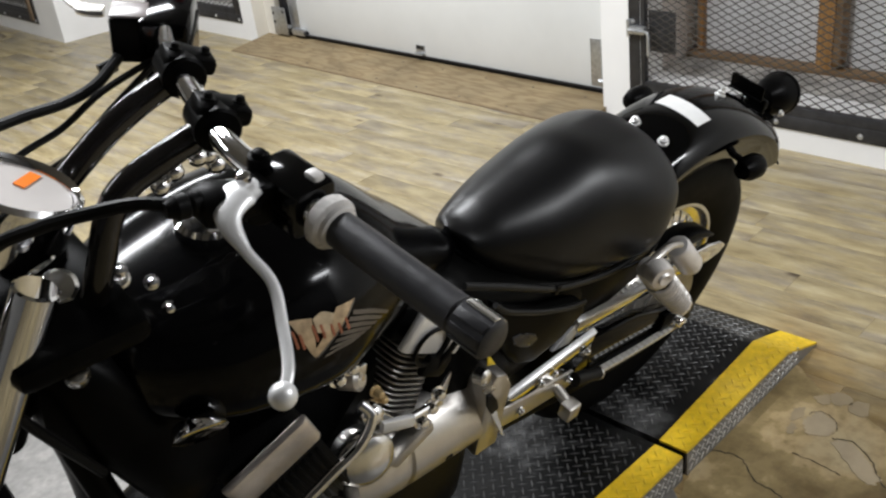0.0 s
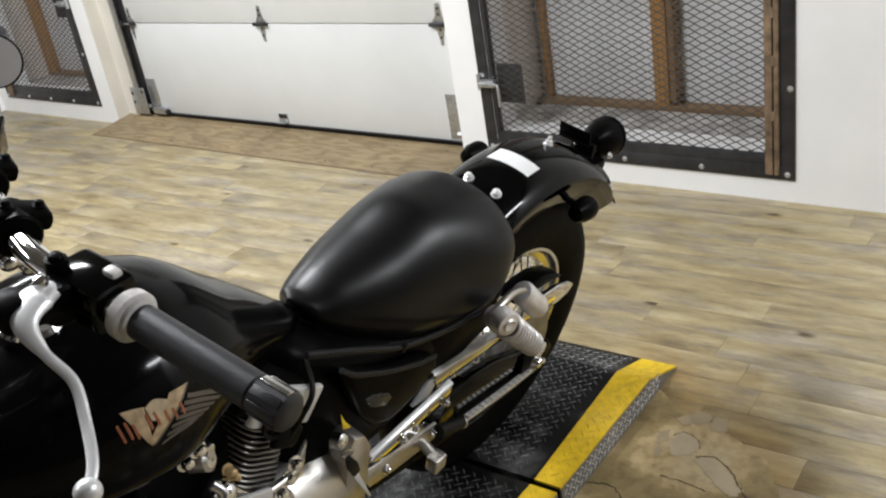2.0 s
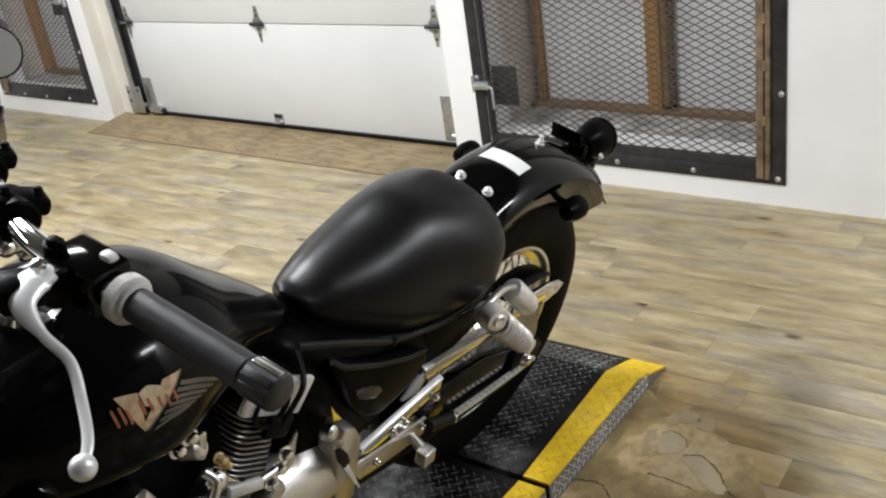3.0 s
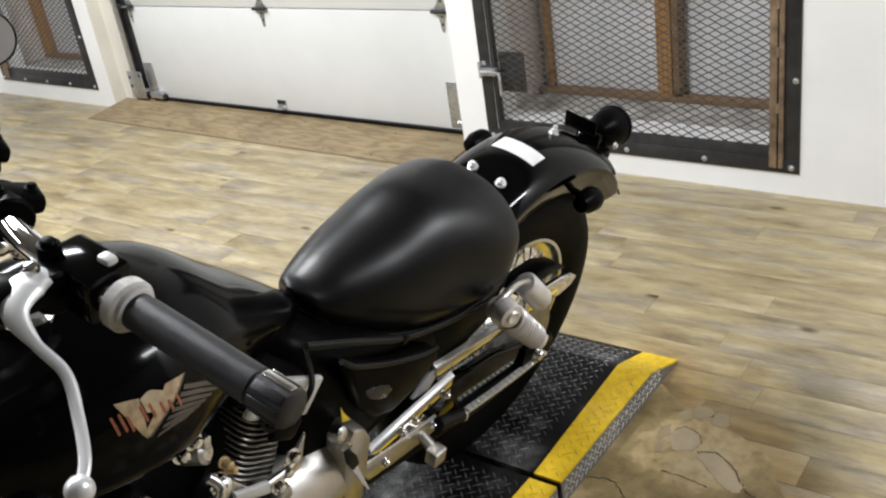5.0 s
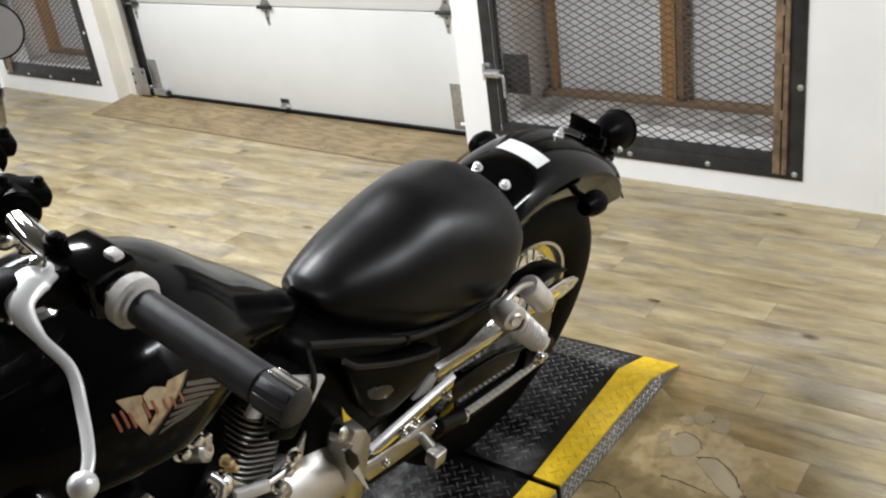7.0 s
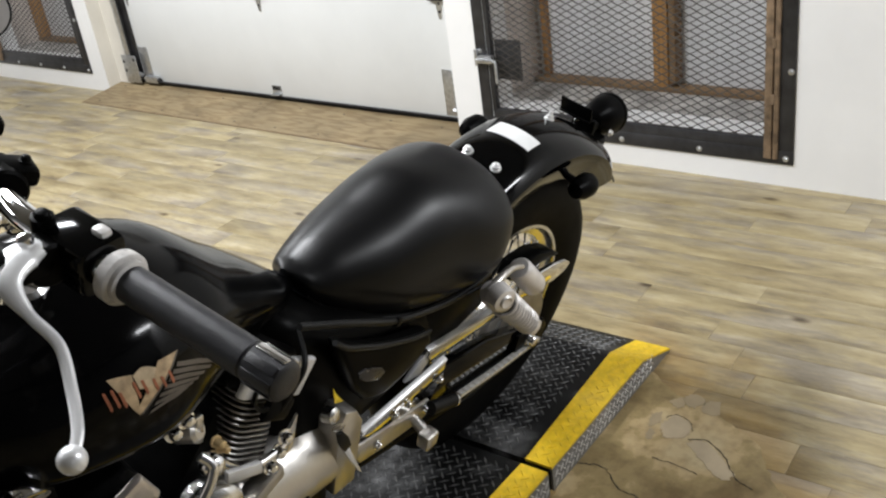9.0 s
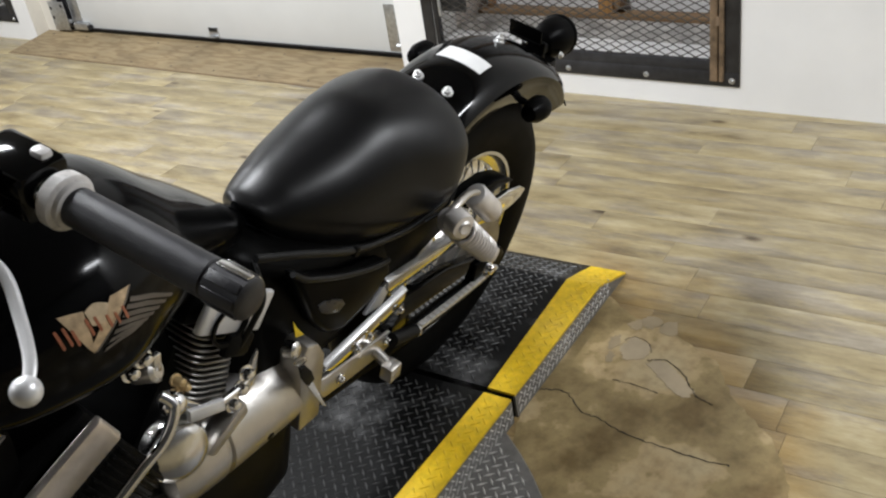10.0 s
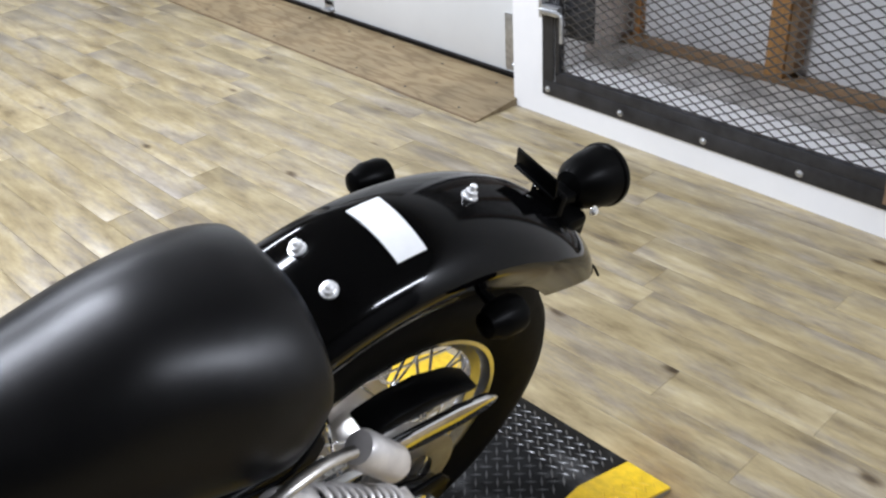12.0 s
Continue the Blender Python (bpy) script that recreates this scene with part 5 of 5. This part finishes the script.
    gb = part("gearbox_cover", bm, ALLOY, eng, "cast alloy gearbox cover")
    bm = B0()
    lathe(bm, [(0.0065, -0.002), (0.0065, 0.0012), (0.001, 0.0012)], (0.691, -0.1405, 0.452), (0, -1, -0.25), 16)
    part("cover_hole", bm, BLACKENG, gb, "dark screw hole")
    part("pivot_bracket", bevelled(side_plate([(0.752, 0.40), (0.800, 0.40), (0.804, 0.535), (0.788, 0.568), (0.764, 0.580), (0.750, 0.555)], -0.142, 0.06, 0), 0.006), ALLOY, eng, "cast alloy pivot bracket")
    lock = part("ignition_lock", lathe(B0(), [(0.008, 0.02), (0.0125, 0.018), (0.0125, 0.002), (0.010, 0.0), (0.006, -0.002)], (0.742, -0.140, 0.590), (-0.2, 1, -0.3), 20), POLISHED, eng, "steel ignition lock with a hanging key")
    part("key_head", side_plate([(0.736, 0.566), (0.748, 0.562), (0.762, 0.540), (0.770, 0.516), (0.757, 0.510), (0.742, 0.538)], -0.152, 0.006, 0.002), RUBBER, lock, "black plastic key head")
    part("key_blade", side_plate([(0.754, 0.514), (0.768, 0.508), (0.803, 0.424), (0.794, 0.434)], -0.151, 0.003, 0.0008), LEVERM, lock, "bright key blade")
    part("key_ring", ring_lathe(B0(), [(0.0085, -0.0008), (0.0100, 0.0), (0.0085, 0.0008)], (0.738, -0.150, 0.578), (0.5, 1, 0.2), 20), POLISHED, lock)
    part("yellow_tag", side_plate([(0.742, 0.640), (0.750, 0.622), (0.766, 0.596), (0.748, 0.604)], -0.131, 0.0015, 0.0004), YELLOWTAG, eng, "small bright yellow tag")
    part("bracket_tab", side_plate([(0.665, 0.545), (0.676, 0.60), (0.690, 0.62), (0.684, 0.555)], -0.118, 0.006, 0.002), POLISHED, eng)
    part("case_web", bevelled(side_plate([(0.575, 0.520), (0.650, 0.560), (0.655, 0.535), (0.590, 0.500)], -0.135, 0.03, 0), 0.005), ALLOY, eng, "cast alloy web")
    bm = B0()
    lathe(bm, [(0.044, 0.02), (0.044, 0.004), (0.040, -0.004), (0.028, -0.011), (0.004, -0.014)], (0.540, -0.122, 0.552), (0.25, 1, -0.35), 36)
    part("case_dome", bm, POLISHED, eng, "polished domed case cover")
    bm = B0()
    lathe(bm, [(0.02, -0.006), (0.060, 0), (0.082, 0.02), (0.085, 0.07)], (0.47, -0.165, 0.40), (0, 1, 0), 36)
    cc = part("crank_cover", bm, ALLOY, eng, "cast alloy crankcase cover")
    for k in range(6):
        a = 2 * math.pi * k / 6
        bolt("bolt", (0.47 + 0.066 * math.cos(a), -0.162, 0.40 + 0.066 * math.sin(a)), (0, -1, 0), 0.005, 0.006, CHROME, cc)
    part("shift_pedal", tube(B0(), smooth_path([(0.52, -0.17, 0.33), (0.40, -0.18, 0.30), (0.28, -0.19, 0.31)], 5), 0.007, 10), CHROME, eng, "chrome shift lever")
    return eng


engine()


def left_side():
    part("battery_box", shell(B0(), [(0.68, 0.06, 0.74, 0.50), (0.71, 0.095, 0.745, 0.46), (0.80, 0.105, 0.70, 0.44), (0.95, 0.10, 0.64, 0.46), (1.06, 0.085, 0.60, 0.50), (1.10, 0.04, 0.58, 0.52)], 28, 24, 4), SATIN, BIKE, "black box under the seat")
    cov = side_plate([(0.745, 0.722), (0.795, 0.680), (0.886, 0.632), (0.964, 0.604), (0.978, 0.575), (0.928, 0.541), (0.862, 0.528), (0.821, 0.550), (0.793, 0.591), (0.762, 0.671)], -0.128, 0.03, 0.012, 4)
    sc = part("side_cover", cov, SATIN, BIKE, "black side cover with an oval badge")
    part("cover_badge", side_plate([(0.795, 0.630), (0.811, 0.628), (0.832, 0.616), (0.850, 0.603), (0.857, 0.590), (0.842, 0.583), (0.818, 0.597), (0.801, 0.612)], -0.1305, 0.004, 0.0015), BADGEM, sc, "dark oval badge")
    part("cover_lip", tube(B0(), smooth_path([(0.743, -0.126, 0.722), (0.765, -0.1285, 0.700), (0.795, -0.129, 0.681), (0.840, -0.129, 0.655), (0.886, -0.129, 0.633), (0.925, -0.129, 0.617), (0.962, -0.127, 0.605)], 5), 0.0045, 10), LIPM, sc, "raised upper edge of the side cover")
    fr = part("frame_rail", tube(B0(), smooth_path([(0.690, -0.112, 0.775), (0.757, -0.124, 0.746), (0.810, -0.126, 0.716), (0.866, -0.126, 0.684), (0.937, -0.124, 0.655), (1.044, -0.115, 0.618), (1.16, -0.10, 0.60)], 5), 0.0052, 12), LIPM, BIKE, "black rolled edge of the seat pan")
    part("rail_clip", boxed((-0.006, -0.004, -0.008), (0.006, 0.004, 0.008), 0.002, pose(0.874, -0.128, 0.680, 0, 25, 0)), PLASTIC, fr)
    # flat bright bars below the cover: an upright mirror face with a top flange each, painted pale for the lamp
    # reflected there
    def bar(name, face, top, y, deep, label, face_mat):
        b = part(name, leaned(side_plate(face, y, 0.003, 0.0008)), face_mat, BIKE, label)
        (xa, za), (xb, zb) = top
        bm = rings(B0(), [[Vector((x, y - 0.001, z)), Vector((x, y + deep, z + 0.004)), Vector((x, y + deep, z + 0.008)), Vector((x, y - 0.001, z + 0.004))] for x, z in ((xa, za), (xb, zb))])
        part("top_flange", bevelled(bm, 0.0012, 2), LEVERM, b, "alloy top flange, its lamp reflection put into a pale colour")
        return b
    bar("guard_bar", [(0.822, 0.474), (0.836, 0.484), (0.930, 0.497), (1.018, 0.502), (1.021, 0.466), (1.006, 0.430), (0.890, 0.444), (0.838, 0.456)], ((0.818, 0.483), (1.020, 0.503)), -0.132, 0.009, "polished guard bar", CHROME)
    part("guard_bar_back", side_plate([(0.956, 0.470), (1.012, 0.512), (1.030, 0.500), (1.000, 0.462)], -0.100, 0.008, 0.002), LEVERM, BIKE, "pale alloy plate behind the guard bar")
    pb = part("peg_bracket", side_plate([(0.812, 0.432), (0.823, 0.446), (0.850, 0.441), (1.000, 0.418), (1.010, 0.400), (1.011, 0.382), (0.981, 0.376), (0.884, 0.386), (0.830, 0.396)], -0.124, 0.012, 0.003), ALLOY, BIKE, "brushed alloy peg bracket")
    for bx, bz in ((0.895, 0.466), (0.925, 0.470), (1.006, 0.470)):
        bolt("bolt", (bx, -0.1325, bz), (0, -1, 0), 0.0055, 0.007, CHROME, pb, "chrome bolt")
    for bx, bz in ((0.868, 0.412), (0.990, 0.405)):
        bolt("bolt", (bx, -0.125, bz), (0, -1, 0), 0.006, 0.008, CHROME, pb, "chrome bolt")
    part("peg_stub", tube(B0(), [(0.965, -0.118, 0.397), (0.962, -0.150, 0.388)], 0.010, 12), ALLOY, pb)
    part("peg_clevis", boxed((0.944, -0.172, 0.366), (0.974, -0.148, 0.398), 0.004), ALLOY, pb)
    bar("chain_guard", [(1.006, 0.496), (1.010, 0.512), (1.100, 0.497), (1.195, 0.480), (1.250, 0.474), (1.250, 0.448), (1.160, 0.458), (1.023, 0.474)], ((1.004, 0.511), (1.250, 0.476)), -0.104, 0.009, "chrome chain guard", CHROME)
    # rear guard over the chain: black crown with a bright edge
    part("rear_chain_guard", side_plate([(1.26, 0.518), (1.304, 0.526), (1.357, 0.522), (1.412, 0.500), (1.446, 0.476), (1.396, 0.490), (1.326, 0.498), (1.265, 0.504)], -0.088, 0.045, 0.006), SATIN, BIKE, "black rear chain guard")
    part("guard_edge", leaned(side_plate([(1.275, 0.500), (1.326, 0.494), (1.396, 0.484), (1.450, 0.466), (1.476, 0.446), (1.462, 0.430), (1.425, 0.426), (1.357, 0.436), (1.28, 0.460)], -0.104, 0.012, 0.003)), CHROME, BIKE, "bright edge of the chain guard")
    part("swingarm", tube(B0(), smooth_path([(0.80, -0.085, 0.365), (1.05, -0.094, 0.330), (1.20, -0.096, 0.312), (1.38, -0.096, 0.298)], 6), 0.021, 14), SATIN, BIKE, "black swingarm")
    part("swingarm", tube(B0(), smooth_path([(0.80, 0.070, 0.39), (1.0, 0.070, 0.385), (1.34, 0.074, 0.350)], 5), 0.020, 14), SATIN, BIKE, "black swingarm")
    # added black plate: hides bright hub and rim so the gap stays dark
    part("inner_guard", side_plate([(0.98, 0.50), (1.00, 0.60), (1.09, 0.635), (1.17, 0.630), (1.195, 0.575), (1.17, 0.515), (1.08, 0.495)], -0.094, 0.020, 0.006), SATIN, BIKE, "added black plate that keeps the gap ahead of the rear wheel dark")
    peg = part("passenger_peg", tube(B0(), [(0.992, -0.134, 0.410), (1.058, -0.137, 0.384)], [0.0125, 0.0118], 18), RUBBER, BIKE, "black rubber passenger peg folded back")
    part("peg_end", lathe(B0(), [(0.006, -0.002), (0.0124, 0.0), (0.0124, 0.004), (0.007, 0.006)], (1.058, -0.137, 0.384), (0.92, -0.04, -0.37), 18), CHROME, peg, "chrome end ring")
    part("chain_case", side_plate([(1.03, 0.448), (1.198, 0.418), (1.333, 0.362), (1.402, 0.310), (1.385, 0.292), (1.20, 0.338), (1.09, 0.350), (1.03, 0.372)], -0.108, 0.024, 0.006), GLOSS, BIKE, "gloss black chain case")
    part("axle_plate", side_plate([(1.285, 0.30), (1.39, 0.30), (1.40, 0.335), (1.38, 0.365), (1.29, 0.37)], -0.118, 0.008, 0.003), SATIN, BIKE)
    bolt("axle_nut", (1.335, -0.118, 0.336), (0, -1, 0), 0.012, 0.016, CHROME, BIKE, "chrome axle nut")
    # drive chain, lower and upper run
    plate = part("chain_link", side_plate([(-0.0062, -0.005), (0, -0.0028), (0.0062, -0.005), (0.0082, 0), (0.0062, 0.005), (0, 0.0028), (-0.0062, 0.005), (-0.0082, 0)], -0.0055, 0.011, 0.0), STEELCH, BIKE)
    first_link = True
    for (xa, za), (xb, zb), yc in (((1.100, 0.350), (1.370, 0.318), -0.120), ((1.02, 0.440), (1.300, 0.424), -0.055)):
        k = int(math.hypot(xb - xa, zb - za) / 0.0155)
        for i in range(k):
            f = (i + 0.5) / k
            sag = -0.004 * math.sin(math.pi * f)
            mm = pose(xa + (xb - xa) * f, yc, za + (zb - za) * f + sag, 0, math.degrees(math.atan2(za - zb, xb - xa)), 0)
            if first_link:
                plate.matrix_basis, first_link = mm, False
            else:
                share("chain_link", plate, BIKE, mm)
    # shock
    top, low = Vector((1.096, -0.150, 0.616)), Vector((1.284, -0.140, 0.422))
    d = (low - top).normalized()
    L = (low - top).length
    side = Vector((0, 1, 0))
    side = (side - d * side.dot(d)).normalized()
    up = d.cross(side)
    bm = B0()
    lathe(bm, [(0.010, -0.020), (0.018, -0.017), (0.022, -0.006), (0.0235, 0.010), (0.0215, 0.013), (0.0215, 0.019), (0.0235, 0.022), (0.0235, 0.040), (0.019, 0.047), (0.010, 0.051), (0.010, L - 0.03), (0.018, L - 0.028), (0.018, L - 0.01), (0.010, L)], top, d, 28)
    sh = part("shock_absorber", bm, SHOCKM, BIKE, "silver rear shock absorber with a coil spring")
    turns = 10
    n = int(turns * 14)
    coil = [top + d * (0.054 + (L - 0.082) * k / n) + (0.0232 - 0.003 * k / n) * (math.cos(k * 2 * math.pi / 14) * side + math.sin(k * 2 * math.pi / 14) * up) for k in range(n + 1)]
    part("damper_rod", tube(B0(), [top + d * 0.050, top + d * (L - 0.03)], 0.0170, 14), BLACKENG, sh)
    part("spring", tube(B0(), coil, 0.0038, 8), SHOCKM, sh, "silver coil spring")
    part("lower_eye", lathe(B0(), [(0.010, -0.014), (0.016, -0.012), (0.016, 0.012), (0.010, 0.014)], low, (0, 1, 0), 20), SHOCKM, sh)
    part("top_eye", lathe(B0(), [(0.006, -0.018), (0.010, -0.020), (0.012, -0.016), (0.0205, -0.015), (0.0215, -0.012), (0.0215, 0.010), (0.012, 0.014)], top + Vector((-0.008, -0.016, 0.012)), (0.3, 1, 0), 24), SHOCKM, sh)
    # frame strut and pale canister behind the shock
    part("fender_strut", tube(B0(), smooth_path([(1.080, -0.148, 0.630), (1.115, -0.146, 0.638), (1.155, -0.140, 0.632), (1.195, -0.135, 0.612)], 5), 0.0075, 14, True, 0.8), ALLOY, BIKE, "silver fender strut")
    ax = Vector((0.62, -0.20, -0.74)).normalized()
    bm = B0()
    lathe(bm, [(0.010, -0.038), (0.019, -0.036), (0.0225, -0.030), (0.0225, 0.034), (0.020, 0.039), (0.010, 0.041), (0.009, 0.056)], (1.232, -0.132, 0.566), ax, 32)
    part("canister", bm, SHOCKM, BIKE, "pale alloy canister")
    # side stand
    part("side_stand", tube(B0(), smooth_path([(0.60, -0.10, 0.20), (0.62, -0.14, 0.15), (0.64, -0.196, 0.076)], 5), 0.011, 12), SATIN, BIKE, "black side stand")


STEELCH = worn("chain_steel", (0.62, 0.61, 0.58), 0.4, metal=0.5, vary=0.3, scale=80)
SHOCKM = worn("silver_shock_alloy", (0.76, 0.73, 0.71), 0.40, metal=0.5, vary=0.12, scale=40, grain=260, bumps=0.1)
left_side()


# ---- worn floor beside the platform ----
def patch():
    t = thing("floor_patch", "pale torn spots and black cracks in the stained vinyl floor", "floor patch", pose(0, 0, 0))

    def piece(name, pts, z, material, label="", jag=0.0, seed=1):
        r = random.Random(seed)
        pts = [(x + r.uniform(-jag, jag), y + r.uniform(-jag, jag)) for x, y in pts]
        ring = [p + Vector((r.uniform(-0.0035, 0.0035), r.uniform(-0.0035, 0.0035), 0)) for p in smooth_path([(x, y, 0) for x, y in pts + pts[:1]], 7)[:-1]]
        bm = slab(B0(), [(p.x, p.y) for p in ring], 0.0006, Matrix.Translation((0, 0, z)))
        return part(name, bm, material, t, label)

    # ragged sheet of bare flooring where the planks have worn away
    rim = random.Random(41)
    outline = []
    for k in range(26):
        a = 2 * math.pi * k / 26
        grow = 1 + 0.10 * math.sin(3 * a + 0.6) + 0.07 * math.sin(7 * a + 2.1) + rim.uniform(-0.05, 0.05)
        u, v = 0.50 * grow * math.cos(a), 0.24 * grow * math.sin(a)
        c35, s35 = math.cos(radians(35)), math.sin(radians(35))
        outline.append((1.32 + u * c35 - v * s35, 0.58 + u * s35 + v * c35))
    piece("bare_floor", outline, 0.0004, MOTTLED, "mottled brown bare flooring with a ragged edge", 0.008, 5)
    piece("torn_spot", [(1.574, 0.701), (1.597, 0.700), (1.614, 0.685), (1.605, 0.654), (1.579, 0.637), (1.552, 0.644), (1.538, 0.671), (1.550, 0.690)], 0.0012, PALESTONE, "pale torn spot", 0.003, 2)
    piece("torn_spot", [(1.540, 0.626), (1.556, 0.614), (1.556, 0.588), (1.532, 0.547), (1.498, 0.510), (1.470, 0.507), (1.468, 0.534), (1.505, 0.586)], 0.0012, PALESTONE, "pale torn spot", 0.003, 3)
    for k, pts in enumerate(([(1.657, 0.725), (1.680, 0.708), (1.662, 0.685), (1.640, 0.700)], [(1.690, 0.700), (1.706, 0.680), (1.690, 0.650), (1.660, 0.668), (1.668, 0.690)], [(1.700, 0.645), (1.700, 0.624), (1.660, 0.612), (1.655, 0.640), (1.680, 0.652)], [(1.60, 0.735), (1.61, 0.715), (1.575, 0.712), (1.560, 0.728)], [(1.545, 0.70), (1.548, 0.715), (1.52, 0.715), (1.515, 0.70)])):
        piece("faded_spot", pts, 0.0011, FADED, "", 0.004, 10 + k)

    def crack(pts, r, seed):
        q = random.Random(seed)
        path = [p + Vector((q.uniform(-0.0025, 0.0025), q.uniform(-0.0025, 0.0025), 0)) for p in smooth_path([(x, y, 0.0016) for x, y in pts], 8)]
        part("crack", tube(B0(), path, [r * q.uniform(0.5, 1.2) for _ in path], 6, True, 0.4), CRACKM, t, "black crack line")

    crack([(1.372, 0.797), (1.386, 0.743), (1.344, 0.683), (1.339, 0.643), (1.320, 0.573), (1.315, 0.489), (1.313, 0.422), (1.321, 0.371)], 0.0016, 1)
    crack([(1.551, 0.628), (1.565, 0.592), (1.535, 0.542), (1.484, 0.498), (1.468, 0.457)], 0.0014, 2)
    crack([(1.464, 0.670), (1.463, 0.612), (1.458, 0.566)], 0.0013, 3)
    crack([(1.598, 0.705), (1.618, 0.688), (1.608, 0.652), (1.58, 0.634)], 0.0011, 4)
    return t


patch()


# ---- floor planks ----
PLANK_TURN, PLANK_W, PLANK_L = 2.5, 0.1016, 0.914


def plank_into(bm, m, trim=False):
    w, l = PLANK_W / 2 - 0.0004, PLANK_L / 2 - 0.0004
    loops = []
    for inset, z in ((0.0, -0.003), (0.0, -0.0005), (0.0008, 0.0)):
        loops.append([m @ Vector((sx * (w - inset), sy * (l - inset), z)) for sx, sy in ((-1, -1), (1, -1), (1, 1), (-1, 1))])
    if trim:
        loops = [[Vector((max(p.x, XMIN + 0.002), min(max(p.y, YMIN + 0.002), YMAX - 0.002), p.z)) for p in loop] for loop in loops]
    return rings(bm, loops)


first = part("plank", plank_into(B0(), Matrix.Identity(4)), PLANK, FLOOR)
rest = B0()
rng = random.Random(4)
laid = False
lay = pose(2.84, 1.0, 0, 0, 0, PLANK_TURN)
for i in range(-3, 58):
    shift = rng.uniform(0, PLANK_L)
    for j in range(-6, 11):
        m = lay @ Matrix.Translation((-PLANK_W * (i + 0.5), shift + j * PLANK_L, 0))
        x, y = m.translation.x, m.translation.y
        if not (XMIN - 0.05 < x < 3.02 and YMIN - 0.4 < y < YMAX + 0.4):
            continue
        if 0.55 < x and -0.4 < y < 6.0:
            if laid:
                share("plank", first, FLOOR, m)
            else:
                first.matrix_basis, laid = m, True
        else:
            plank_into(rest, m, True)
tagged(part("far_planks", rest, PLANK, FLOOR), kind="stuff")
